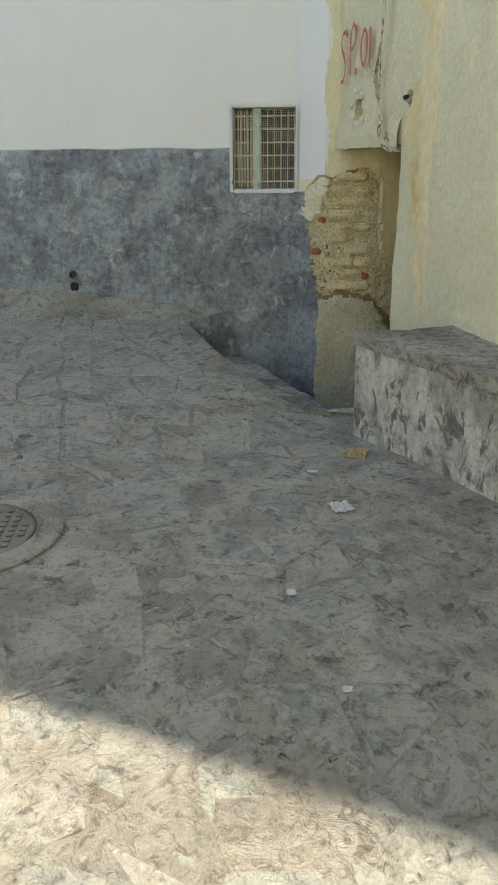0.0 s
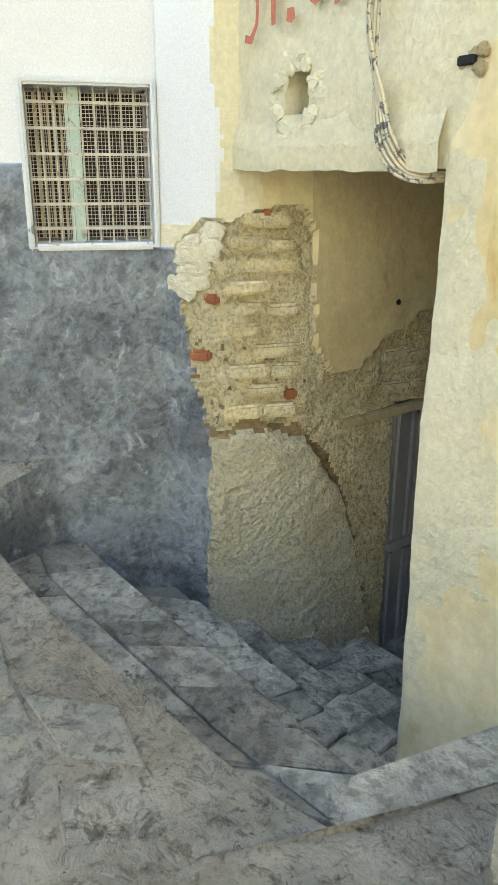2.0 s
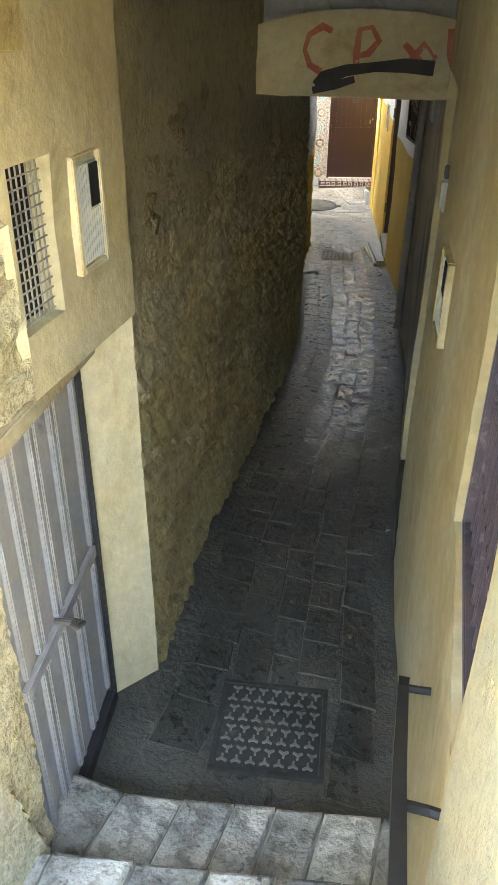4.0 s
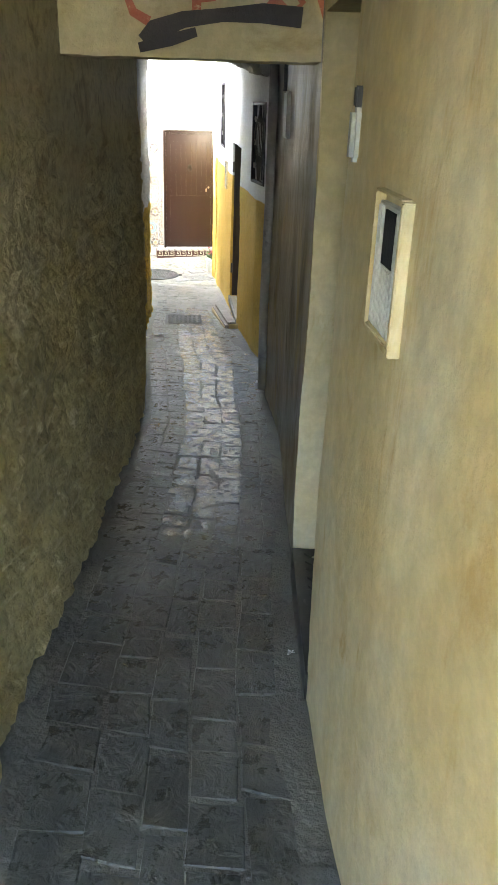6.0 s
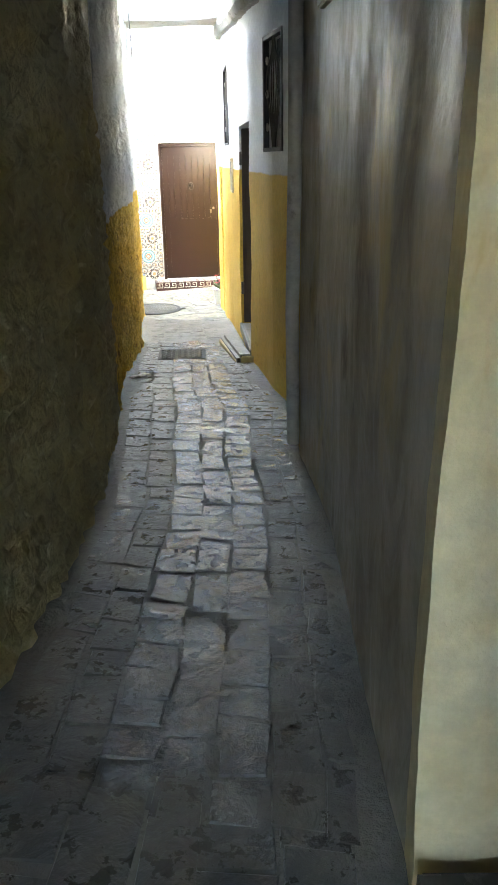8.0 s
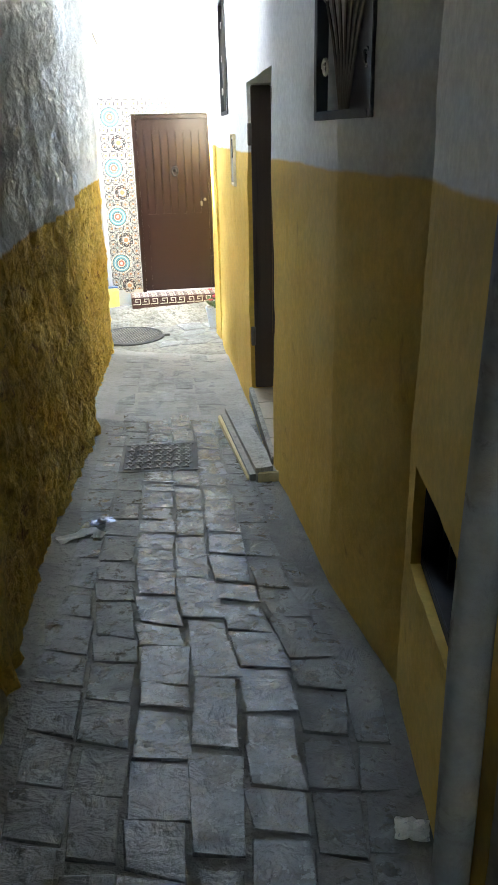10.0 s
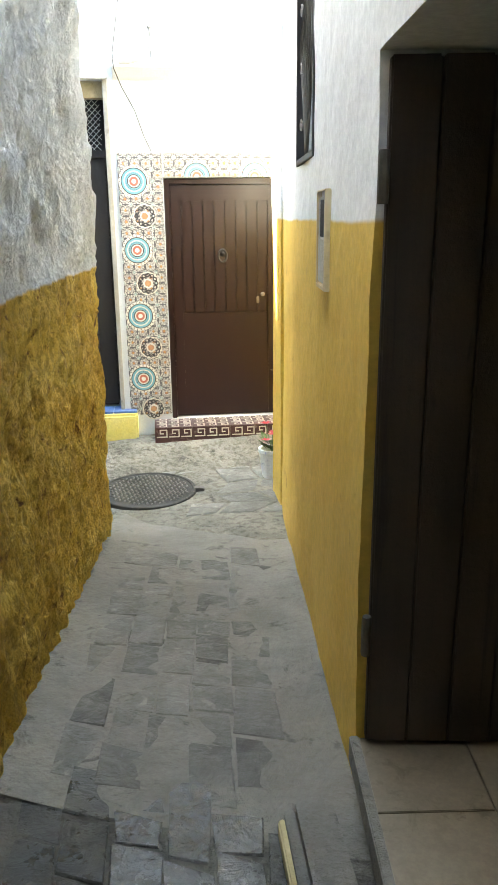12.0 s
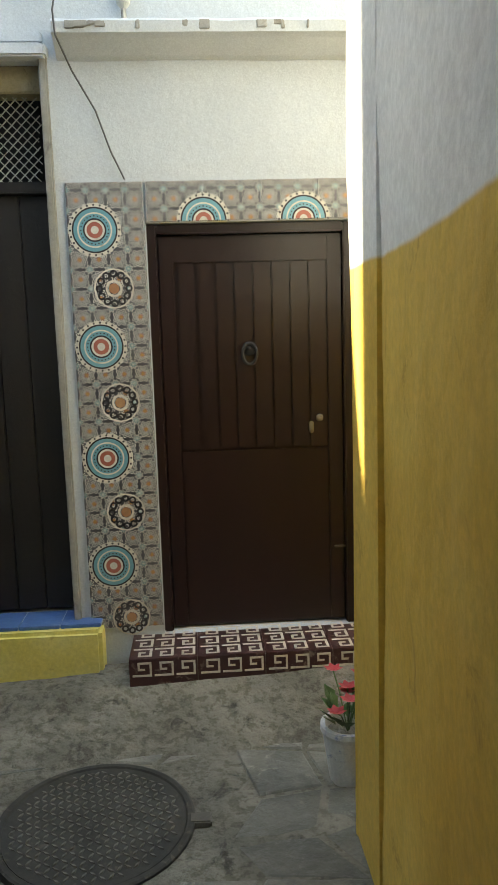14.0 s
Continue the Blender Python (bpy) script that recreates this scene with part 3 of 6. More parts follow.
def passage_coat(p):
    """How far the passage wall stands out at p, and which of its coats shows there: 0 plaster, 1 limed masonry, 2 pebbledash, 3 dark mortar, 4 blue and white paint, 5 cement, 6 cream paint."""
    n = noise.noise
    w = n(p * 5) * 0.05 + n(p * 14) * 0.03 + n(p * 33) * 0.025
    y, z = p.y, p.z
    big = n(p * 0.9) * 0.016 + n(p * 2.7) * 0.008
    if y < interp(z, [-0.6, 0.27, 0.69, 1.04, 1.2], [3.04, 3.055, 2.99, 2.96, 2.94]) + w * 0.3 and z < 1.2:
        return big * 0.5 + 0.012 + noise.fractal(p * 13, 0.75, 2.1, 3) * 0.012, 4
    if z > 1.30 + w * 0.4 and y < 3.085 + 0.02 * math.sin(z * 9) + w * 0.2:
        return 0.012, 4
    top = interp(y, [3.05, 3.30, 3.50, 3.71, 3.82, 3.94, 4.05], [0.33, 0.36, 0.29, 0.01, -0.34, -0.86, -1.3]) + w * 0.7
    if z < top:
        edge = min(1.0, (top - z) / 0.03)
        return big * 0.6 + 0.004 + 0.026 * edge + noise.fractal(p * 26, 0.8, 2.1, 2) * 0.014, 2
    if z < top + 0.05 + 0.06 * n(p * 6):
        return big * 0.6 - 0.012 + n(p * 20) * 0.012, 3
    head = interp(y, [2.93, 3.03, 3.13, 3.23, 3.35, 3.47, 3.52], [1.16, 1.31, 1.29, 1.335, 1.375, 1.37, 1.28]) + w * 0.4
    if y < 3.525 + w * 0.3 and z < head:
        if 0.06 > n(Vector((y * 9, z * 13, 4))) > -0.02 and z < 0.8 and n(p * 17) > 0.1:
            return big * 0.6 - 0.03, 3
        return big * 0.6 - 0.012 + noise.fractal(p * 16, 0.8, 2.1, 3) * 0.012, 1
    # plaster fallen away beside and over the door
    bare = interp(y, [3.5, 3.62, 3.8, 4.0, 4.15, 4.3, 4.34], [0.86, 0.62, 0.60, 0.74, 0.86, 0.88, 0.3]) + w * 1.2
    if z < bare:
        patch = n(Vector((y * 3.1, z * 2.6, 8)))
        if patch > 0.30 and z > 0.3 and y < 3.95:
            return big + 0.006, 5
        return big * 0.8 - 0.008 + noise.fractal(p * 14, 0.8, 2.1, 3) * 0.016, 1
    return big + 0.012 + n(p * 11) * 0.003, 6 if y < 3.27 + w * 0.5 else 0


WALL_PASS = wall("wall_passage_left", PASS, -1.7, 2.6, 0.4, PLASTER, "crumbling ochre passage wall with bare brick and rough render", "cob", 0.017, [(-0.01, along(PASS, 4.05), -1.71, 0.40), hole(PASS, 4.535, 4.335, 0.575, 0.98)], zres=0.017, zone=passage_coat, coats=(LIMED, DASH, DARKEDGE, BLUEWALL, GREYPATCH, CREAM))

q_ = Nt("rubble_and_mottled_plaster")
c_ = q_.mix(q_.ramp(q_.math("ADD", q_.axis(2), q_.math("MULTIPLY", q_.math("SUBTRACT", q_.noise(2.5, 5), 0.5), 0.9)), 0.0, 0.12), tone(q_, (0.46, 0.37, 0.18), (0.32, 0.255, 0.125), (0.58, 0.49, 0.28), 2.5, 9), tone(q_, (0.50, 0.42, 0.24), (0.38, 0.32, 0.19), (0.25, 0.20, 0.11), 1.4, 4))
h_ = q_.noise(22, 7, 0.72)
# hollows between the stones get painted shade
c_ = q_.mix(q_.math("MULTIPLY", q_.ramp(h_, 0.50, 0.38), 0.4), c_, q_.mix(1.0, c_, (0.36, 0.31, 0.24), "MULTIPLY"))
RUBBLEWALL = q_.end(c_, 0.6, h_, 1.0, 0.06)
WALL_L2 = wall("wall_alley_left_near", LEFT[7:], -1.75, 2.4, 0.4, RUBBLEWALL, "rough ochre rubble alley wall under mottled plaster", "rubble", 0.04, zres=0.04)
WALL_L3 = wall("wall_alley_left_far", LEFT[:8], -2.3, 2.4, 0.4, ROUGHCAST, "coarse roughcast alley wall, yellow below and white above", "cast", 0.03, zres=0.035)
wall("wall_lane_left", [(-9, 13.4), (-2.66, 15.70)], -2.4, 3.2, 0.35, ROUGHCAST, "roughcast house wall along the cross lane", "plaster", 0.2)

RN = RIGHT[:3]
WALL_R1 = wall("wall_passage_right", RN, -1.7, 2.6, 0.45, CREAMIN, "stained cream-yellow passage wall with a barred window", "plaster", 0.06, [hole(RN, 3.95, 4.75, 0.02, 0.86)])
wall("wall_niche_header", [(0.87, 6.205), (0.71, 7.115)], 1.0, 2.6, 0.44, CREAMIN, "yellow plaster over the tiled doorway", "plaster", 0.1)
WALL_PIER = wall("wall_pier", [(0.71, 7.12), (0.70, 7.22)], -1.7, 2.6, 0.47, CREAMIN, "yellow plastered pier beside the tiled doorway", "plaster", 0.05)
RM = [(0.70, 7.225), (0.42, 8.87), (0.2, 9.72)]
WALL_R2 = wall("wall_alley_right_glossy", RM, -1.8, 2.4, 0.42, SHINY, "glossy brown stained alley wall with dripping paint", "plaster", 0.05)
RF = [(0.2, 9.725), (0.09, 10.6), (-0.154, 11.18), (-0.395, 12.0), (-0.5, 12.3), (-0.86, 13.65), (-1.36, 15.45), (-1.66, 16.62), (-1.74, 16.74)]
WALL_R3 = wall("wall_alley_right_far", RF, -2.3, 2.4, 0.4, TWOTONE, "smooth alley wall painted yellow below and white above", "plaster", 0.06, [hole(RF, 12.34, 13.50, -1.6, 0.25), hole(RF, 10.95, 11.36, 0.03, 0.68), hole(RF, 14.69, 15.30, 0.13, 0.9), hole(RF, 10.08, 10.52, -1.07, -0.79)])
wall("wall_lane_right", [(-1.745, 16.765), (6, 19.6)], -2.4, 5.2, 0.35, TWOTONE, "painted house wall along the cross lane", "plaster", 0.2)

# yellow house front over the passage
FA, FB = Vector((0.0, 3.132)), Vector((1.0, 3.303))
FU = (FB - FA).normalized()


def fp(x):
    """Plan point of the yellow front at this distance from its corner."""
    p = FA + FU * x
    return (p.x, p.y)


FPTS = [fp(10), fp(-0.02)]
WALL_F = wall("wall_yellow_front", FPTS, -1.7, 5.2, 0.45, CREAM, "peeling cream-yellow house front over a low passage", "cob", 0.06, [(10 - 1.415, 9.8, -1.71, 1.515), (10 - 0.72, 10 - 0.57, 1.70, 1.84)])

# house across the lane
DU = Vector((0.94, 0.342)).normalized()
D0 = Vector((-2.845, 17.71))


def dp(k, out=0.0):
    p = D0 + DU * k + Vector((DU.y, -DU.x)) * out
    return (p.x, p.y)


DPTS = [dp(8), dp(-8)]
WALL_D = wall("wall_house_across", DPTS, -2.4, 1.88, 0.4, WHITE, "white lime-painted house wall across the lane", "plaster", 0.12, [(8 - 0.975, 8.0, -1.80, 0.205), (8.44, 9.32, -1.70, 0.92)])
wall("wall_house_upper", [dp(8, -0.3), dp(-8, -0.3)], 1.88, 3.6, 0.3, WHITE, "white set-back upper storey", "plaster", 0.25)
# added out of view to set how low the sun strip reaches
wall("sun_block_house_far", [dp(-2.6, -0.3), dp(-8, -0.3)], 3.6, 5.2, 0.3, WHITE, "unseen white wall added down the lane to cut off low sun", "plaster", 0.4)
# added out of view, 11 m high, so sun reaches only the alley wall's end
wall("sun_block_lane_left", [(-8.15, 16.62), (-7.2, 13.4)], -2.4, 11.0, 0.3, WHITE, "unseen white wall added across the lane", "plaster", 0.3)
wall("wall_lane_end_right", [(4.4, 17.8), (3.4, 20.8)], -2.4, 4.0, 0.3, WHITE, "unseen white wall added across the lane", "plaster", 0.3)

# houses round the square, behind the camera's way
wall("wall_square_back", [(14, -9), (14, 6)], -0.2, 7.0, 0.4, CREAM, "cream house wall on the far side of the square", "plaster", 0.4)
wall("wall_square_side", [(-2, -9.2), (14.2, -9.2)], -0.2, 6.0, 0.4, WHITE, "white house wall closing the square", "plaster", 0.4)


def slab(name, poly, z0, z1, mat, label, category, z1b=None):
    bm = bmesh.new()
    lo = [bm.verts.new((*p, z0)) for p in poly]
    hi = [bm.verts.new((*p, z1)) for p in poly]
    n = len(poly)
    for k in range(n):
        bm.faces.new((lo[k], lo[(k + 1) % n], hi[(k + 1) % n], hi[k]))
    bm.faces.new(hi)
    bm.faces.new(lo[::-1])
    return tagged(new(name, mesh_of(name, bm, mat)), label, category, kind="structure")


# unseen block over the blue and white house, set askew to throw the square's long shade
slab("shade_block_square", [(-1.0, 3.4), (-3.9, -2.0), (-7.5, -8.6), (-12, -8), (-9, 4.6)], 4.6, 8.0, WHITE, "unseen white block added above the corner house to shade the square", "wall")
slab("roof_blue_house", [(0.03, 3.6), (-0.08, 2.28), (-0.35, 0.3), (-1.6, -9), (-12, -9), (-9, 5.2)], 4.4, 4.6, WHITE, "flat roof terrace of the corner house", "roof")
# out of view; added to keep sunlight out of the passage
slab("roof_yellow_house", [(-2.4, 3.3), fp(10), (9.4, 10.1), (-2.6, 10.1)], 5.2, 5.4, CEIL, "unseen flat slab added over the yellow house to block sun", "roof")
slab("ceiling_passage", [(-0.6, 3.62), (2.0, 3.62), (1.2, 7.02), (-0.9, 7.02)], 2.2, 2.4, CEIL, "grey plaster ceiling over the stair passage", "ceiling")


def ceiling_run(name, y0, y1, label):
    bm = bmesh.new()
    n = max(6, int((y1 - y0) * 8))
    lo, hi = [], []
    for y in np.linspace(y0, y1, n):
        a, b = xl(y) - 0.25, xr(y) + 0.25
        for k in range(7):
            x = a + (b - a) * k / 6
            p = Vector((x, y, 0))
            lo.append(bm.verts.new((x, y, 1.37 + noise.noise(p * 1.3) * 0.03 + noise.noise(p * 5) * 0.01)))
            hi.append(bm.verts.new((x, y, 1.75)))
    for i in range(n - 1):
        for k in range(6):
            a = i * 7 + k
            bm.faces.new((lo[a], lo[a + 1], lo[a + 8], lo[a + 7]))
            bm.faces.new((hi[a], hi[a + 7], hi[a + 8], hi[a + 1]))
    for i in (0, n - 1):
        for k in range(6):
            a = i * 7 + k
            bm.faces.new((lo[a], lo[a + 1], hi[a + 1], hi[a]))
    return tagged(new(name, mesh_of(name, bm, CEIL)), label, "ceiling", kind="structure")


# the unseen gap between y 12.8 and 14.9 is added to admit daylight
ceiling_run("ceiling_alley", 7.0, 12.8, "low grey plaster ceiling of the covered alley")
ceiling_run("ceiling_far_strip", 14.9, 15.4, "plastered ceiling strip beyond an added daylight gap")
slab("ceiling_step_wall", [(-0.9, 7.02), (1.2, 7.02), (1.2, 7.2), (-0.9, 7.2)], 1.74, 2.4, CEIL, "grey plaster drop in the ceiling", "ceiling")


slab("wall_over_beam", [(-0.9, 7.2), (1.2, 7.42), (1.2, 7.5), (-0.9, 7.28)], 1.0, 1.85, CEIL, "grey masonry above the arched beam", "wall")


# alley floor: one cement bed under the stones, running out into the lane
def alley_floor():
    bm = bmesh.new()
    ys = np.linspace(4.0, 16.4, 120)
    rows = []
    for y in ys:
        a, b = xl(y) - 0.15, xr(y) + 0.15
        row = []
        for k in range(13):
            x = a + (b - a) * k / 12
            p = Vector((x, y, 0))
            side = max(0, abs(k / 6 - 1) - 0.6)
            row.append(bm.verts.new((x, y, zf(y) + 0.004 - max(0, y - 15.3) * 0.13 + noise.noise(p * 3) * 0.004 + side * 0.05)))
        rows.append(row)
    for a, b in zip(rows, rows[1:]):
        for k in range(12):
            bm.faces.new((a[k], a[k + 1], b[k + 1], b[k]))
    return tagged(new("floor_alley", mesh_of("floor_alley", bm, ALLEYBED)), "grey cement bed of the paved alley", "floor", kind="structure")


FLOOR = alley_floor()


def lane():
    bm = bmesh.new()
    rows = []
    for j in range(36):
        v = j / 35
        row = []
        for i in range(70):
            k = -6 + 12 * i / 69
            p = D0 + DU * k + Vector((DU.y, -DU.x)) * (3.0 * (1 - v) - 0.1)
            q = Vector((p.x, p.y, 0))
            z = -2.065 + (k - 0.3) * 0.03 + max(0, 3.0 * (1 - v) - 1.2) * 0.03 + noise.noise(q * 2) * 0.008 + noise.noise(q * 7) * 0.004
            row.append(bm.verts.new((p.x, p.y, z)))
        rows.append(row)
    for a, b in zip(rows, rows[1:]):
        for i in range(69):
            bm.faces.new((a[i], a[i + 1], b[i + 1], b[i]))
    return tagged(new("floor_lane", mesh_of("floor_lane", bm, LANEBED)), "worn cement floor of the cross lane", "floor", kind="structure")


LANE = lane()

# cement run of the alley past the doorstep
def cement_run():
    bm = bmesh.new()
    ys = np.linspace(13.2, 16.35, 50)
    rows = []
    for y in ys:
        a, b = xl(y) - 0.1, xr(y) + 0.1
        row = []
        for k in range(15):
            x = a + (b - a) * k / 14
            p = Vector((x, y, 0))
            side = max(0, abs(k / 7 - 1) - 0.62)
            row.append(bm.verts.new((x, y, zf(y) + 0.007 - max(0, y - 15.4) * 0.12 + noise.noise(p * 2.5) * 0.006 + noise.noise(p * 9) * 0.003 + side * 0.06)))
        rows.append(row)
    for a, b in zip(rows, rows[1:]):
        for k in range(14):
            bm.faces.new((a[k], a[k + 1], b[k + 1], b[k]))
    return tagged(new("floor_cement", mesh_of("floor_cement", bm, CEMENT)), "smooth worn cement strip of the alley floor", "floor", kind="structure")


cement_run()

# ---------- stairs down from the square ----------
NOSE = [(-0.19, (-0.1, 2.42), (0.26, 2.51), (1.76, 2.94), (1.95, 3.0)), (-0.45, (0.1, 2.88), (0.55, 2.99), (1.45, 3.2), (1.95, 3.32)), (-0.64, (0.0, 3.16), (0.4, 3.26), (1.35, 3.5), (1.55, 3.55)),
        (-0.80, (0.0, 3.5), (0.37, 3.58), (1.2, 3.8), (1.55, 3.9)), (-0.93, (0.0, 3.84), (0.33, 3.94), (1.26, 4.2), (1.5, 4.27)), (-1.08, (0.33, 4.27), (0.36, 4.28), (1.23, 4.53), (1.5, 4.6))]
STAIRS = tagged(new("stairs"), "steep worn grey stone steps down into the passage", "stairs", kind="structure")
back = [(-0.2, 1.85), (0.19, 1.9), (1.42, 2.28), (2.2, 2.8)]
for n, (z, *line) in enumerate(NOSE):
    poly = list(line) + [(p[0], p[1] - 0.05) for p in back[::-1]]
    bm = bmesh.new()
    lo = [bm.verts.new((*p, -1.7)) for p in poly]
    hi = [bm.verts.new((*p, z - 0.02)) for p in poly]
    for k in range(len(poly)):
        bm.faces.new((lo[k], lo[(k + 1) % len(poly)], hi[(k + 1) % len(poly)], hi[k]))
    bm.faces.new(hi)
    part("riser", bm, JOINT, STAIRS)
    back = list(line)
slab("landing_slab", [(2.1, 2.72), (1.9, 2.88), (1.87, 3.5), (2.6, 3.6), (2.5, 2.95)], -1.6, -0.085, STEPST, "broken grey stone landing beside the stair head", "floor")

# unseen fill behind the walls, added against sun leaks; low parts admit sky light
slab("house_mass_left", [(-0.36, 3.3), (-0.33, 4.98), (-0.58, 6.1), (-0.78, 7.5), (-1.0, 9), (-1.42, 10.3), (-9, 10.3), (-9, 4.7)], -2.3, 5.2, CEIL, "unseen solid mass added beside the alley to block sun", "wall")
slab("house_mass_left_low", [(-1.42, 10.32), (-2.1, 12.9), (-2.98, 15.5), (-9, 13.3), (-9, 10.32)], -2.3, 2.9, CEIL, "unseen solid mass beside the alley, kept low for sky light", "wall")
slab("house_mass_right", [(1.9, 3.95), (1.72, 4.7), (1.36, 6.2), (1.36, 7.2), (0.9, 9), (0.55, 10.2), (9.5, 10.2), (9.5, 5.3)], -2.3, 5.2, CEIL, "unseen solid mass added beside the alley to block sun", "wall")


slab("house_mass_right_low", [(0.55, 10.22), (0.1, 11.8), (0.02, 12.2), (1.3, 12.6), (1.05, 14.2), (-0.5, 14.0), (-0.9, 15.5), (-1.3, 16.5), (5, 18.6), (9.5, 18), (9.5, 10.22)], -2.3, 2.4, WHITE, "unseen solid mass beside the alley, kept low for sky light", "wall")


def rframe(pts, y, z=0.0, out=0.0):
    for p, q in zip(pts, pts[1:]):
        if min(p[1], q[1]) <= y <= max(p[1], q[1]):
            return wframe(p, q, math.hypot(q[0] - p[0], q[1] - p[1]) * (y - p[1]) / (q[1] - p[1]), z, out)


def dframe(k, z=0.0, out=0.0):
    return wframe(DPTS[0], DPTS[1], 8 - k, z, out)


def fframe(x, z=0.0, out=0.0):
    return wframe(FPTS[0], FPTS[1], 10 - x, z, out)


def ribbon(bm, pts, w, y=0.0, h=0.002):
    """A flat brush stroke in the local x-z plane."""
    pts = [Vector((p[0], 0, p[1])) for p in pts]
    a, b = [], []
    for i, p in enumerate(pts):
        d = (pts[min(i + 1, len(pts) - 1)] - pts[max(i - 1, 0)]).normalized()
        n = Vector((-d.z, 0, d.x)) * w * (0.5 + 0.12 * math.sin(i * 1.7))
        o = Vector((0, y + h, 0))
        a.append(bm.verts.new(p + n + o))
        b.append(bm.verts.new(p - n + o))
    for i in range(len(pts) - 1):
        bm.faces.new((a[i], a[i + 1], b[i + 1], b[i]))


# ---------- the square ----------
W1 = thing("window_1", rframe(WB, 2.865, 1.21), "small barred window with wire mesh in a white plaster frame", "window", kind="structure")
# local x runs towards the street's far end; the opening is 0.51 wide and 0.62 high
bm = bmesh.new()
for a in ((-0.022, 0.0, -0.03, 0.65), (0.51, 0.535, -0.03, 0.65), (0.0, 0.51, 0.62, 0.65), (0.0, 0.51, -0.03, 0.0)):
    bx(bm, a[0], a[1], -0.12, 0.03, a[2], a[3], 0.01, 0.003)
part("window_frame", bm, WHITE, W1, "white plaster surround")
part("interior", box(-0.02, 0.53, -0.36, -0.30, -0.02, 0.64), VOID, W1, "near-black sheet in place of the unlit room")
for x in (0.0, 0.055, 0.11, 0.165, 0.22, 0.275, 0.33, 0.385, 0.44, 0.495):
    part("bar", tube(bmesh.new(), [(x + 0.008, -0.05, 0.0), (x + 0.008, -0.05, 0.62)], 0.0045, 6), PALEBAR, W1)
for z in (0.06, 0.16, 0.26, 0.36, 0.46, 0.56):
    part("crossbar", box(0.0, 0.51, -0.047, -0.037, z - 0.006, z + 0.006), PALEBAR, W1)
part("mullion", box(0.29, 0.335, -0.075, -0.04, 0.0, 0.62, 0.004), GREENW, W1, "faded green wooden mullion")
part("casement_stile", box(0.335, 0.35, -0.08, -0.05, 0.0, 0.62, 0.003), GREENW, W1)
bm = bmesh.new()
for i in range(34):
    x = 0.004 + i * 0.0152
    bx(bm, x, x + 0.0022, -0.072, -0.070, 0, 0.62)
for i in range(40):
    z = 0.004 + i * 0.0156
    bx(bm, 0, 0.51, -0.070, -0.068, z, z + 0.0022)
part("wire_mesh", bm, PALEBAR, W1, "fine rusty wire mesh")
bm = bmesh.new()
for i in range(5):
    bx(bm, 0.36 + i * 0.026, 0.372 + i * 0.026, -0.11, -0.10, 0.02, 0.6)
part("shutter", bm, TIMBER, W1, "slatted shutter behind the mesh")

# raised concrete platform against the yellow front
c0 = Vector((2.42, 2.92))
e0, e1 = Vector((0.92, 0.39)).normalized(), Vector((-0.22, 0.97)).normalized()
PLAT = thing("concrete_platform", Matrix.Translation((c0.x, c0.y, 0)), "raised whitewashed concrete platform with a dirty worn top", "platform")


def block(name, z0, z1, mat, label, grow=0.0, rows=6):
    bm = bmesh.new()
    L, Dp = 2.6, 0.66 + grow
    def P(u, v, z):
        p = e0 * (u * L - grow) + e1 * (v * Dp - grow)
        n = noise.noise(Vector((u * 9, v * 4, z * 5))) * 0.014
        return Vector((p.x, p.y, z + (noise.noise(Vector((u * 14, v * 7, 3))) * 0.012 if z > 0.3 else 0))) + Vector((-0.6, -0.8, 0)) * n
    nu, nv = 50, 12
    top = [[bm.verts.new(P(i / nu, j / nv, z1)) for j in range(nv + 1)] for i in range(nu + 1)]
    for i in range(nu):
        for j in range(nv):
            bm.faces.new((top[i][j], top[i + 1][j], top[i + 1][j + 1], top[i][j + 1]))
    rim = [(i, 0) for i in range(nu + 1)] + [(nu, j) for j in range(1, nv + 1)] + [(i, nv) for i in range(nu - 1, -1, -1)] + [(0, j) for j in range(nv - 1, 0, -1)]
    last = [top[i][j] for i, j in rim]
    for r in range(1, rows + 1):
        z = z1 + (z0 - z1) * r / rows
        cur = [bm.verts.new(P(i / nu, j / nv, z)) for i, j in rim]
        for k in range(len(rim)):
            bm.faces.new((last[k], last[(k + 1) % len(rim)], cur[(k + 1) % len(rim)], cur[k]))
        last = cur
    return part(name, bm, mat, PLAT, label)


block("body", -0.25, 0.455, BLOCK, "flaking whitewash over concrete")
block("top", 0.457, 0.52, BLOCKTOP, "stained crumbling top slab", 0.012, 2)

# graffiti on the yellow front
GR = thing("graffiti", fframe(0.62, 2.12, 0.03), "red hand-sprayed letters on the yellow wall", "graffiti")
# local x points to the reader's left
S = [(0.16, 0.14), (0.20, 0.18), (0.255, 0.17), (0.285, 0.12), (0.27, 0.07), (0.23, 0.03), (0.195, -0.03), (0.20, -0.10), (0.24, -0.15), (0.285, -0.14)]
Pp = [(0.085, -0.12), (0.09, -0.02), (0.095, 0.08), (0.09, 0.16), (0.05, 0.205), (0.0, 0.18), (-0.01, 0.11), (0.03, 0.06), (0.085, 0.045)]
O = [(-0.17, 0.13 )] + [(-0.17 + 0.055 * math.sin(a), 0.03 + 0.11 * math.cos(a)) for a in np.linspace(0, 6.3, 15)]
I = [(-0.275, 0.14), (-0.285, 0.05), (-0.28, -0.05), (-0.29, -0.11)]
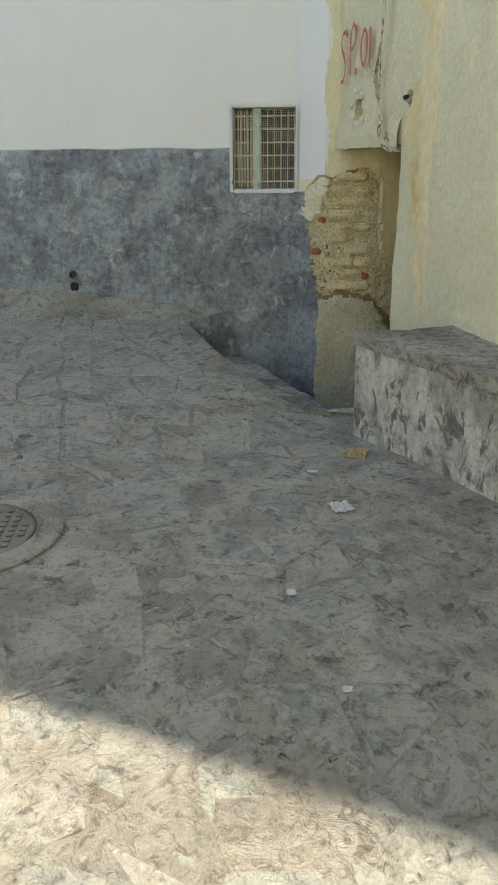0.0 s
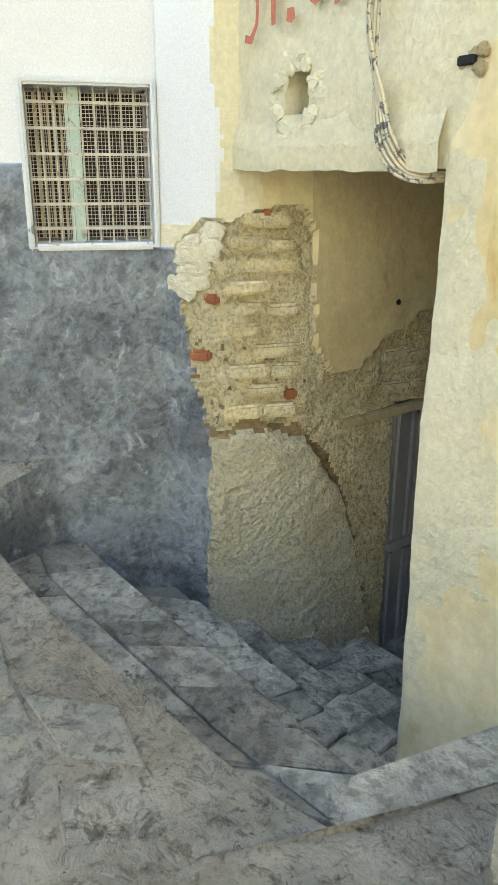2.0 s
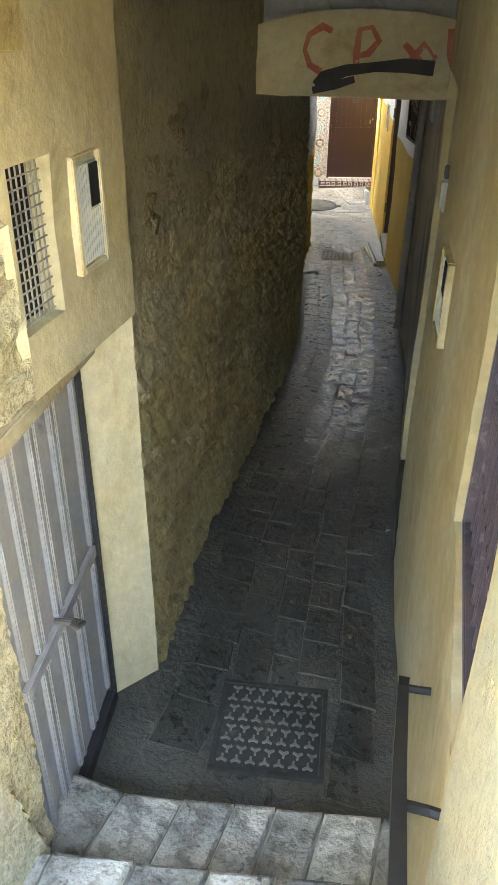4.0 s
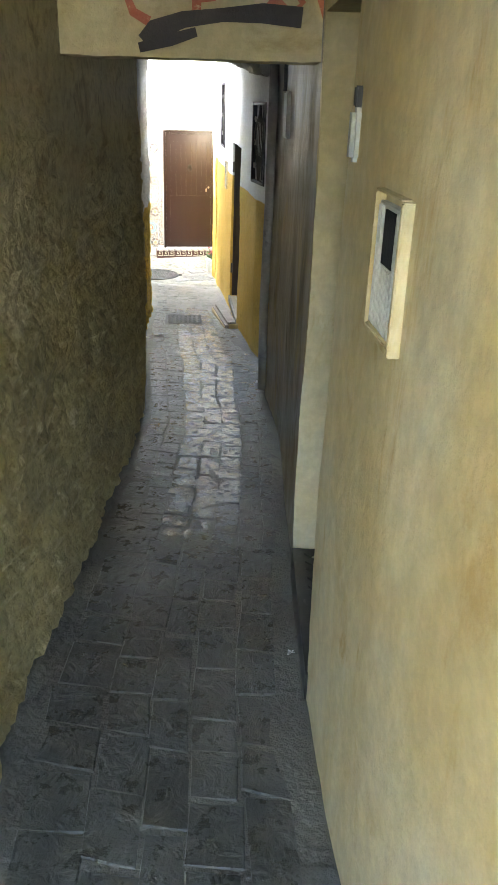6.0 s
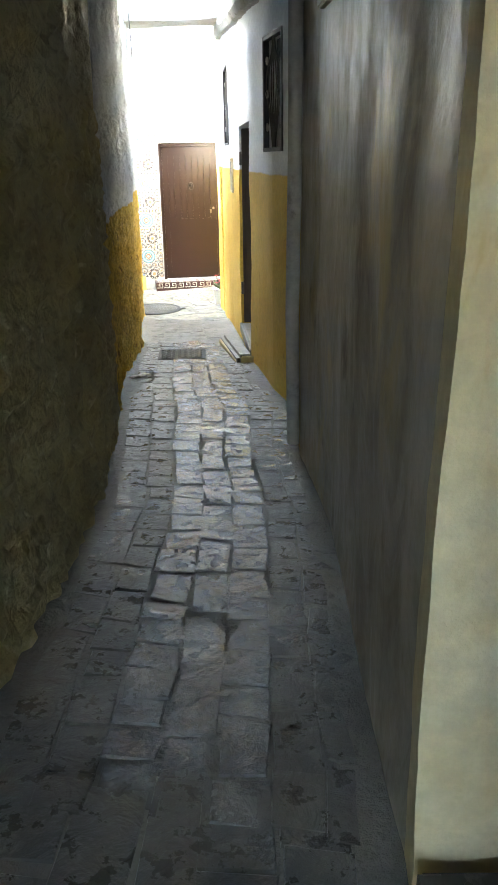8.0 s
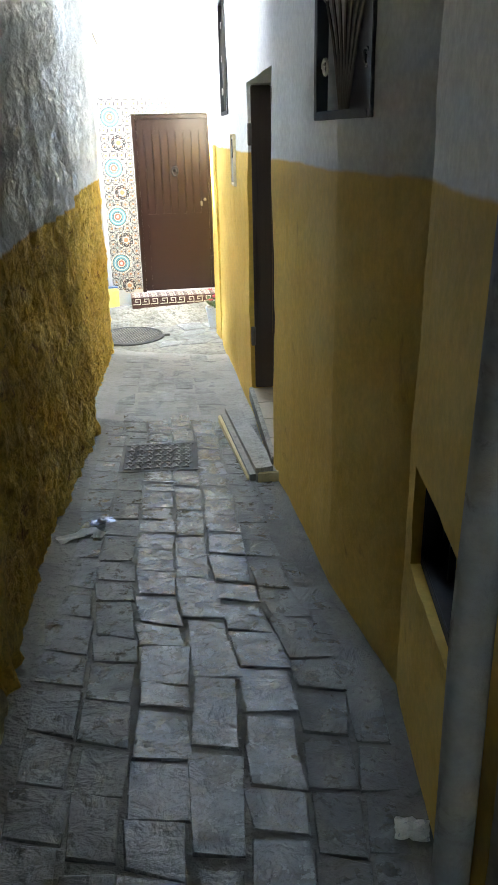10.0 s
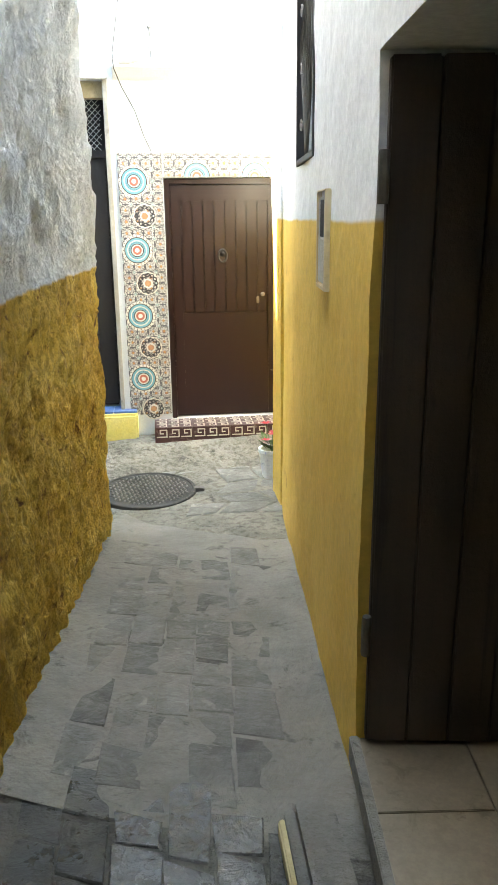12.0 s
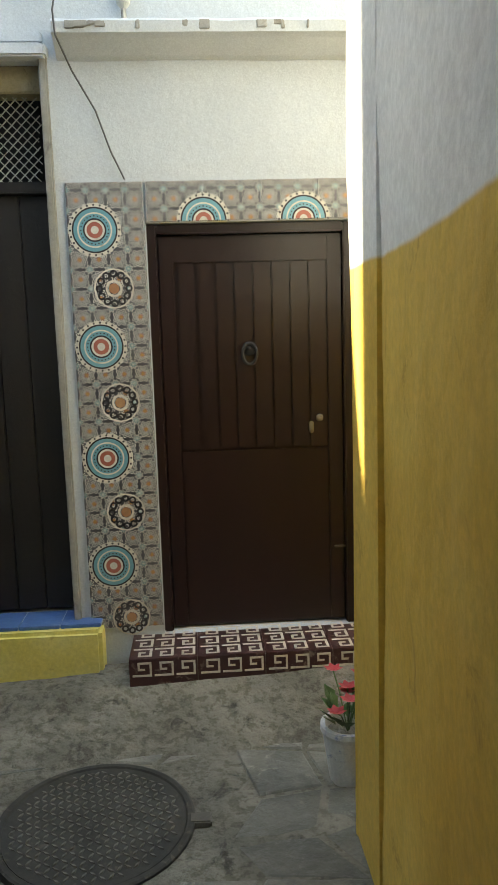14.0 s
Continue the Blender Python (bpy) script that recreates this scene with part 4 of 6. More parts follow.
for n_, pts, w in (("letter_s", S, 0.026), ("letter_p", Pp, 0.028), ("dot", [(0.0, -0.1), (-0.03, -0.105), (-0.05, -0.1)], 0.04), ("digit_zero", O, 0.03), ("digit_one", I, 0.034)):
    bm = bmesh.new()
    ribbon(bm, pts, w)
    part(n_, bm, REDPAINT, GR)

def eased(pts, k=5):
    """The points of a smooth curve through pts."""
    p = [Vector(q) for q in pts]
    p = [p[0]] + p + [p[-1]]
    out = []
    for i in range(1, len(p) - 2):
        for j in range(k):
            t = j / k
            out.append(0.5 * ((2 * p[i]) + (p[i + 1] - p[i - 1]) * t + (2 * p[i - 1] - 5 * p[i] + 4 * p[i + 1] - p[i + 2]) * t * t + (3 * p[i] - p[i - 1] - 3 * p[i + 1] + p[i + 2]) * t ** 3))
    return out + [p[-1]]


# cable bundle down the front and under the lintel
CB = thing("cable_bundle", fframe(1.2, 1.53, 0.0), "painted-over electric cables hanging down the front", "cable")
for i in range(5):
    o = i * 0.013
    pts = [(0.06 - o, 0.045, 2.6), (0.04 - o, 0.05 + 0.01 * i, 1.3), (0.045 - o * 0.6, 0.055, 0.75), (0.06 + 0.02 * math.sin(i), 0.05 + 0.012 * i, 0.42), (0.05 - o, 0.055, 0.16), (0.0 - o, 0.06, 0.02 + o), (-0.08, 0.03 - 0.008 * i, -0.045 + o * 0.6), (-0.16, -0.05, -0.05 + o * 0.6), (-0.20, -0.2, -0.02 + o * 0.5), (-0.21, -0.4, 0.02 + o)]
    part("cable", tube(bmesh.new(), eased(pts), 0.006, 6), CABLE, CB, smooth=True)


def rubble_lump(name, m, n, spread, size, mat, label, cat, ring=False):
    t = thing(name, m, label, cat)
    rnd = random.Random(len(label))
    for i in range(n):
        bm = bmesh.new()
        bmesh.ops.create_icosphere(bm, subdivisions=2, radius=1)
        s = size * rnd.uniform(0.6, 1.3)
        off = Vector((rnd.uniform(-spread[0], spread[0]), rnd.uniform(-0.01, 0.012), rnd.uniform(-spread[1], spread[1])))
        if ring:
            a = 2 * math.pi * i / n + rnd.uniform(-0.2, 0.2)
            e = rnd.uniform(1.0, 1.5)
            off = Vector((spread[0] * math.cos(a) * e, rnd.uniform(-0.004, 0.008), spread[1] * math.sin(a) * e))
        for v in bm.verts:
            f = 1 + noise.noise(v.co * 2 + off * 30) * 0.6 + noise.noise(v.co * 5 + off * 50) * 0.25
            v.co = Vector((v.co.x * s * f * 1.4, v.co.y * s * f * 0.5, v.co.z * s * f)) + off
        part("fragment", bm, mat, t)
    return t


rubble_lump("broken_plaster_edge", fframe(0.65, 1.75), 34, (0.105, 0.10), 0.026, CREAM, "broken plaster lumps round a hole over the passage", "plaster", True)
part("cavity", box(-0.09, 0.09, -0.2, -0.16, -0.1, 0.12), MORTAR, bpy.data.objects["broken_plaster_edge"], "dark crumbling cavity")
rubble_lump("plaster_crack", fframe(1.47, 1.79), 7, (0.07, 0.03), 0.014, MORTAR, "broken plaster round an old bracket hole", "plaster")
# a black chip on the face paints the hole's darkness
part("hole", box(-0.035, 0.035, 0.0, 0.012, -0.012, 0.014, 0.004), VOID, bpy.data.objects["plaster_crack"])
LE = thing("lintel_edge", fframe(0.75, 1.52), "crumbling plaster drip edge of the passage lintel", "lintel", kind="structure")
bm = bmesh.new()
vs = []
for i in range(61):
    x = -0.66 + i * 1.19 / 60
    d = noise.noise(Vector((x * 9, 2, 0)))
    o = noise.noise(Vector((x * 5, 7, 0)))
    vs.append([bm.verts.new((x, 0.002 + o * 0.01, 0.16 + d * 0.05)), bm.verts.new((x, 0.024 + o * 0.012, 0.07 + d * 0.02)), bm.verts.new((x, 0.02 + o * 0.012, -0.012 + d * 0.014)), bm.verts.new((x, -0.1, -0.012 + d * 0.01))])
for a, b in zip(vs, vs[1:]):
    for k in range(3):
        bm.faces.new((a[k], b[k], b[k + 1], a[k + 1]))
part("drip_edge", bm, CREAM, LE)

# cast cover in the square
MS = thing("manhole_cover", Matrix.Translation((3.62, 1.05, gz(3.62, 1.05) + 0.004)), "round rusty manhole cover sunk in a cement ring", "manhole cover")
bm = bmesh.new()
lathe(bm, [(0.40, -0.03), (0.40, 0.012), (0.39, 0.02), (0.30, 0.022), (0.29, 0.012), (0.285, -0.03)], 36)
part("ring", bm, EARTH, MS, "dirty cement collar")
bm = bmesh.new()
lathe(bm, [(0.28, -0.03), (0.28, 0.008), (0.27, 0.012), (0.0001, 0.012)], 32)
part("lid", bm, IRON, MS)
bm = bmesh.new()
for i in range(-5, 6):
    for j in range(-5, 6):
        if i * i + j * j < 27:
            part("stud", box(i * 0.047 - 0.013, i * 0.047 + 0.013, j * 0.047 - 0.013, j * 0.047 + 0.013, 0.011, 0.018), IRON, MS)


def sheet(name, x, y, z, w, h, mat, label, cat, seed, tilt=0.0, turn=0.0):
    """A crumpled scrap lying on the ground."""
    t = thing(name, pose(x, y, z, 0, 0, turn), label, cat)
    bm = bmesh.new()
    g = [[None] * 9 for _ in range(9)]
    for i in range(9):
        for j in range(9):
            p = Vector((i / 8 - 0.5, j / 8 - 0.5, 0))
            q = Vector((p.x * 5 + seed, p.y * 5, seed))
            edge = 1 + noise.noise(q * 0.6) * 0.25
            g[i][j] = bm.verts.new((p.x * w * edge, p.y * h * edge, 0.006 + abs(noise.noise(q)) * min(w, h) * 0.28 + tilt * p.x * w))
    for i in range(8):
        for j in range(8):
            bm.faces.new((g[i][j], g[i + 1][j], g[i + 1][j + 1], g[i][j + 1]))
    r = bmesh.ops.solidify(bm, geom=bm.faces[:], thickness=0.002)
    part("scrap", bm, mat, t)
    return t


sheet("paper_scrap", 3.5, 2.66, gz(3.5, 2.66) + 0.003, 0.1, 0.1, PAPER, "crumpled white paper scrap on the paving", "litter", 3, turn=20)
sheet("dry_leaf", 2.82, 2.86, gz(2.82, 2.86) + 0.004, 0.15, 0.11, TANPAPER, "curled tan scrap beside the platform", "litter", 5, turn=-20)
sheet("paper_scrap", 4.2, 2.35, gz(4.2, 2.35) + 0.003, 0.04, 0.03, PAPER, "small white scrap on the paving", "litter", 8)
sheet("paper_scrap", 3.06, 2.59, gz(3.06, 2.59) + 0.003, 0.035, 0.05, PAPER, "small white scrap on the paving", "litter", 9)
sheet("paper_scrap", 4.75, 2.45, gz(4.75, 2.45) + 0.003, 0.03, 0.03, PAPER, "small white scrap on the paving", "litter", 11)
DR = thing("drain_pipe_stub", rframe(WB, 0.965, 0.52), "dark drain pipe stub at the foot of the blue wall", "pipe")
part("pipe", lathe(bmesh.new(), [(0.03, -0.02), (0.03, 0.05), (0.022, 0.05), (0.022, 0.0)], 14, axis="y"), BLACKMETAL, DR)
# black block on the wall, painted darkness instead of a real hole
part("mouth", box(-0.035, 0.035, 0.0, 0.03, -0.14, -0.07, 0.01), VOID, DR, "near-black block in place of a shaded hole")

# ---------- the stair passage ----------
GD = thing("door_1", wframe((-0.03, 4.76), (0.155, 4.06), 0, -1.2), "grey painted metal door with raised ribs, shut", "door", kind="structure")
dl = math.hypot(0.185, 0.70)
part("leaf", box(0.03, dl - 0.01, -0.05, -0.01, 0.02, 1.56, 0.004), GREYDOOR, GD)
for x in (0.035, 0.2, 0.24, 0.36, 0.40, 0.52, 0.56, dl - 0.06):
    for z0, z1 in ((0.06, 0.72), (0.80, 1.53)):
        part("rib", box(x, x + 0.028, -0.01, 0.008, z0, z1, 0.004), GREYDOOR, GD)
part("rail", box(0.03, dl - 0.01, -0.008, 0.012, 0.735, 0.785, 0.004), GREYDOOR, GD)
part("handle", tube(bmesh.new(), [(0.44, 0.0, 0.80), (0.44, 0.05, 0.80), (0.42, 0.06, 0.76), (0.36, 0.06, 0.72), (0.35, 0.0, 0.72)], 0.011), IRON, GD, "dark iron pull handle")
bm = bmesh.new()
bx(bm, 0.0, 0.03, -0.06, 0.02, 0, 1.6, 0.004)
bx(bm, 0.0, dl, -0.06, 0.01, 1.565, 1.6, 0.004)
part("door_frame", bm, BLACKMETAL, GD, "dark metal frame")
part("threshold", box(0.0, dl - 0.08, -0.05, 0.02, -0.08, 0.015, 0.006), BLACKMETAL, GD, "dark iron threshold")
part("backing", box(-0.05, dl + 0.05, -0.3, -0.26, -0.1, 1.65), VOID, GD)
wall("wall_door_reveal", [(0.072, 4.978), (-0.04, 4.755)], -1.5, 0.405, 0.12, CREAMIN, "pale plastered reveal beside the grey door", "plaster", 0.05)
TB = thing("timber_lintel", wframe((0.08, 4.70), (0.214, 3.70), 0, 0.40), "weathered timber lintel board over the door", "lintel")
bm = bmesh.new()
bx(bm, 0.0, 1.0, -0.05, 0.012, -0.025, 0.03, 0.006, 0.004)
for v in bm.verts:
    v.co.z -= 0.07 * v.co.x
part("board", bm, TIMBER, TB)

VG = thing("vent_grille", rframe(PASS, 4.535, 0.575), "rusty wire vent grille in the passage wall", "vent")
part("backing", box(-0.005, 0.205, -0.12, -0.06, -0.005, 0.41), VOID, VG)
for i in range(9):
    part("wire", box(0.007 + i * 0.0235, 0.0105 + i * 0.0235, -0.03, -0.026, 0, 0.405), CEIL, VG)
for i in range(15):
    part("wire", box(0, 0.2, -0.026, -0.022, 0.009 + i * 0.0275, 0.0125 + i * 0.0275), CEIL, VG)


def meter(m, w, h, label, win, group="electric meter cabinets"):
    t = thing("meter_cabinet", m, label, "meter box", group)
    bm = bmesh.new()
    for a in ((0, 0.018, 0, h), (w - 0.018, w, 0, h), (0.018, w - -0.004, h - -0.004, h), (0.018, w - 0.018, 0, 0.018)):
        bx(bm, a[0], a[1], -0.03, 0.022, a[2], a[3], 0.003)
    part("cabinet_frame", bm, CREAMIN, t)
    part("door", box(0.019, w - 0.019, -0.02, 0.012, 0.019, h - 0.019, 0.002), OFFWHITE, t)
    n = 9
    for i in range(n):
        x = 0.024 + (w - 0.048) * i / n
        z1 = h * 0.52 if win[0] < x + 0.008 < win[1] + 0.01 else h - 0.024
        part("corrugation", box(x, x + (w - 0.048) / n * 0.55, 0.012, 0.018, 0.024, z1, 0.002), OFFWHITE, t)
    part("window", box(win[0], win[1], 0.004, 0.016, h * 0.54, h - 0.03), VOID, t, "dark meter window")
    return t


meter(rframe(PASS, 4.80, 0.64, 0.0), 0.175, 0.31, "white corrugated meter cabinet with a dark window", (0.02, 0.075))
meter(rframe(RN, 5.49, 0.225, 0.002), 0.25, 0.305, "white corrugated meter cabinet with a dark window on yellow plaster", (0.07, 0.16))
meter(rframe(RF, 14.22, -0.36, -0.004), 0.235, 0.335, "white meter cabinet across the paint line", (0.06, 0.17))
NB = thing("notice_plate", rframe(PASS, 4.46, 1.21, 0.018), "faded pale plate high on the passage wall", "plate")
part("plate", box(0, 0.12, 0, 0.008, 0, 0.13, 0.003, 0.004), OCHRE, NB)
NL = thing("nail_hole", rframe(PASS, 4.005, 0.915, 0.016), "near-black disc in place of a small hole", "hole")
# raised black disc drawn for the hole's shade
part("hole", lathe(bmesh.new(), [(0.014, 0.0), (0.014, 0.004), (0.001, 0.005)], 12, axis="y"), VOID, NL)
for y, z, w, h, s in ((5.25, 0.72, 0.05, 0.13, 1), (5.55, 0.78, 0.10, 0.16, 2), (5.68, 0.86, 0.06, 0.10, 3)):
    t = rubble_lump("bare_stone_patch", rframe(LEFT, y, z, 0.0), 9, (w, h), 0.03, RUBBLE, "bare stones where plaster has fallen off", "stones")

WP = thing("window_2", rframe(RN, 3.95, 0.02), "low window with purple-brown bars in the passage", "window", kind="structure")
# black sheet for the unlit room behind the bars
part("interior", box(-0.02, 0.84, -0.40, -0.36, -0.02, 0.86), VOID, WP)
BARP = plain("purple_brown_metal", (0.10, 0.075, 0.085), (0.14, 0.11, 0.12), (0.22, 0.20, 0.20), 0.45, 5, 16, 40, 0.3, 0.003)
bm = bmesh.new()
for a in ((0, 0.03, 0, 0.84), (0.775, 0.805, 0, 0.84), (0.03, 0.775, 0.81, 0.84), (0.03, 0.775, 0, 0.03)):
    bx(bm, a[0], a[1], -0.1, -0.02, a[2], a[3], 0.004)
part("window_frame", bm, BARP, WP)
for i in range(10):
    part("bar", box(0.05 + i * 0.075, 0.068 + i * 0.075, -0.055, -0.037, 0.03, 0.81, 0.003), BARP, WP)
for z in (0.2, 0.42, 0.64):
    part("crossbar", box(0.03, 0.775, -0.05, -0.042, z, z + 0.016), BARP, WP)
part("shutter", box(0.03, 0.775, -0.14, -0.11, 0.03, 0.81), BARP, WP, "closed shutter behind the bars")

HR = thing("handrail", Matrix(), "black square-tube handrail fixed to the passage wall", "handrail")
bm = bmesh.new()
tube(bm, [(1.285, 3.55, 0.10), (1.225, 4.0, -0.155), (1.165, 4.5, -0.435), (1.16, 4.55, -0.45)], 0.022, 4)
part("rail", bm, BLACKMETAL, HR)
part("bracket", tube(bmesh.new(), [(1.165, 4.53, -0.455), (1.20, 4.54, -0.46), (1.25, 4.55, -0.46)], 0.012, 6), BLACKMETAL, HR)
part("bracket", tube(bmesh.new(), [(1.24, 3.9, -0.1), (1.30, 3.92, -0.12), (1.345, 3.92, -0.12)], 0.012, 6), BLACKMETAL, HR)


PALEIRON = plain("worn_pale_iron", (0.14, 0.134, 0.115), (0.21, 0.20, 0.175), (0.09, 0.08, 0.065), 0.4, 6, 20, 50, 0.4, 0.003)
DARKIRON = plain("dark_dirty_iron", (0.03, 0.03, 0.027), (0.05, 0.048, 0.042), (0.09, 0.08, 0.065), 0.7, 6, 20, 50, 0.5, 0.004)


def grate(x, y, turn, w, d, label):
    """A square cast cover with rows of raised three-armed marks."""
    t = thing("drain_cover", pose(x, y, zf(y) + 0.012, math.degrees(math.atan(-0.035)), 0, turn), label, "drain cover", "alley drain covers")
    bm = bmesh.new()
    for a in ((-w / 2, w / 2, -d / 2, -d / 2 + 0.02), (-w / 2, w / 2, d / 2 - 0.02, d / 2), (-w / 2, -w / 2 + 0.02, -d / 2 + 0.02, d / 2 - 0.02), (w / 2 - 0.02, w / 2, -d / 2 + 0.02, d / 2 - 0.02)):
        bx(bm, *a, -0.03, 0.012, 0.002)
    part("rim", bm, DARKIRON, t)
    part("lid", box(-w / 2 + 0.021, w / 2 - 0.021, -d / 2 + 0.021, d / 2 - 0.021, -0.02, 0.006), DARKIRON, t)
    bm = bmesh.new()
    for i in range(7):
        for j in range(8):
            cx, cy = -w / 2 + 0.05 + (w - 0.1) * (i + 0.25 * (j % 2)) / 6.25, -d / 2 + 0.05 + (d - 0.1) * j / 7
            for k in range(3):
                a = math.pi / 2 + 2 * math.pi * k / 3 + (math.pi if j % 2 else 0)
                c, s = math.cos(a), math.sin(a)
                q = [(0, -0.005), (0.021, -0.004), (0.021, 0.004), (0, 0.005)]
                lo = [bm.verts.new((cx + u * c - v * s, cy + u * s + v * c, 0.008)) for u, v in q]
                hi = [bm.verts.new((cx + u * c - v * s, cy + u * s + v * c, 0.016)) for u, v in q]
                bm.faces.new(hi)
                for m in range(4):
                    bm.faces.new((lo[m], lo[(m + 1) % 4], hi[(m + 1) % 4], hi[m]))
    tagged(part("raised_mark", bm, PALEIRON, t), "rows of raised three-armed marks", kind="stuff")
    return t


grate(0.64, 4.87, 14, 0.45, 0.46, "square cast-iron drain cover with raised three-armed marks")
grate(-1.17, 12.47, 14, 0.42, 0.42, "square worn cast-iron drain cover in the paving")

# curved beam with sprayed letters across the alley
AB = thing("arched_beam", wframe((1.0, 7.34), (-0.75, 7.06), 0, 0.84), "cream plastered beam with a curved top and sprayed letters", "beam", kind="structure")
bm = bmesh.new()
prof = []
for i in range(41):
    x = 1.775 * i / 40
    prof.append((x, 0.27 + 0.14 * max(0.0, 1 - ((x - 0.75) / 0.72) ** 2) ** 0.8))
fr, bk = [], []
for side, y in ((fr, 0.02), (bk, -0.2)):
    for x, h in prof:
        side.append((bm.verts.new((x, y + noise.noise(Vector((x * 4, y, 0))) * 0.006, 0.0 + noise.noise(Vector((x * 8, 1, 0))) * 0.008)), bm.verts.new((x, y, h + noise.noise(Vector((x * 9, 3, 0))) * 0.008))))
for i in range(40):
    bm.faces.new((fr[i][0], fr[i + 1][0], fr[i + 1][1], fr[i][1]))
    bm.faces.new((bk[i][1], bk[i + 1][1], bk[i + 1][0], bk[i][0]))
    bm.faces.new((fr[i][1], fr[i + 1][1], bk[i + 1][1], bk[i][1]))
    bm.faces.new((fr[i + 1][0], fr[i][0], bk[i][0], bk[i + 1][0]))
part("beam", bm, PLASTER, AB)
bm = bmesh.new()
ribbon(bm, [(0.93, 0.31), (0.98, 0.33), (1.05, 0.29), (1.07, 0.22), (1.04, 0.15), (0.98, 0.12)], 0.03, 0.03)
ribbon(bm, [(0.80, 0.12), (0.80, 0.22), (0.79, 0.32), (0.73, 0.33), (0.69, 0.27), (0.74, 0.21), (0.79, 0.20)], 0.03, 0.03)
ribbon(bm, [(0.56, 0.26), (0.50, 0.20), (0.44, 0.16), (0.40, 0.20), (0.46, 0.26), (0.55, 0.15)], 0.03, 0.03)
ribbon(bm, [(0.34, 0.33), (0.33, 0.22), (0.30, 0.13), (0.25, 0.13), (0.25, 0.20), (0.31, 0.21)], 0.03, 0.03)
part("letters", bm, REDPAINT, AB, "faded red sprayed letters")
bm = bmesh.new()
ribbon(bm, [(1.0, 0.05), (0.96, 0.09), (0.85, 0.13), (0.7, 0.15), (0.55, 0.16), (0.40, 0.15)], 0.06, 0.034)
ribbon(bm, [(1.02, 0.03), (0.9, 0.06), (0.8, 0.09)], 0.035, 0.036)
part("scribble", bm, DARKPAINT, AB, "black sprayed bar")

# ---------- the alley ----------
NI = thing("tiled_threshold", Matrix(), "raised doorway floor of black and cream checker tiles", "threshold")
nd_ = (Vector((0.71, 7.12)) - Vector((0.87, 6.2))).normalized()
nn_ = Vector((nd_.y, -nd_.x))
n0_ = Vector((0.875, 6.21))


def nip(u, v):
    p = n0_ + nd_ * u + nn_ * v
    return (p.x, p.y)


bm = bmesh.new()
q = [nip(0, 0.02), nip(0.86, 0.0), nip(0.86, 0.62), nip(0, 0.62)]
part("bed", prism(q, -1.6, -1.226, 0.002), BLACKTILE, NI)
q = [nip(-0.02, -0.012), nip(0.85, -0.012), nip(0.85, 0.03), nip(-0.02, 0.03)]
part("kerb", prism(q, -1.6, -1.215, 0.004), BLACKTILE, NI, "black stone edge")
ts = 0.046
for i in range(-6, 26):
    for j in range(-8, 20):
        # squares set on the diagonal
        cu, cv = (i - j) * ts * 0.7071 + 0.25, (i + j) * ts * 0.7071 - 0.35
        if 0.05 < cu < 0.82 and 0.045 < cv < 0.45:
            h = ts * 0.5 * 1.36
            ob = new("tile", mesh_of("tile", prism([nip(cu - h, cv), nip(cu, cv + h), nip(cu + h, cv), nip(cu, cv - h)], -1.24, -1.215 + random.uniform(-0.001, 0.001), 0.001), CREAMTILE if (i + j) % 2 == 0 else BLACKTILE))
            ob.parent = NI
ND = thing("door_2", wframe(nip(0.0, 0.40), nip(0.86, 0.40), 0, -1.21), "doorway closed by a near-black sheet in place of its shade", "door", kind="structure")
# black sheet gives the doorway its darkness
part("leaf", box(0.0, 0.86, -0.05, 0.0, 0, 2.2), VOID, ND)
part("stile", box(0.45, 0.50, 0.0, 0.02, 0, 2.2, 0.004), BLACKMETAL, ND)
# a white conduit-like box made up for a pale glint; no lamp
WBX = thing("glint_box", rframe(RN, 6.09, 0.56, 0.0), "small white box in place of a pale glint on the wall", "lamp")
part("shade", box(-0.02, 0.03, -0.02, 0.022, 0.0, 0.13, 0.012), OFFWHITE, WBX)
part("bracket", box(-0.01, 0.02, -0.02, 0.015, 0.13, 0.18, 0.004), BLACKMETAL, WBX)
SB = thing("junction_box", rframe(RM, 9.05, 0.49, 0.01), "white junction box high on the brown wall", "box")
part("case", box(0, 0.16, -0.03, 0.015, 0, 0.27, 0.008), OFFWHITE, SB)
part("conduit", tube(bmesh.new(), [(0.08, 0.02, 0.27), (0.08, 0.02, 0.85)], 0.012, 8), BLACKCABLE, SB)
PI = thing("drain_pipe", rframe(RF, 9.80, -1.45, 0.03), "dark stained drain pipe in a wall chase", "pipe")
part("pipe", tube(bmesh.new(), [(0, 0.0, 0.0), (0.005, 0.01, 0.7), (-0.01, 0.0, 1.5), (0, 0.0, 2.75)], 0.035, 10), CEIL, PI, smooth=True)


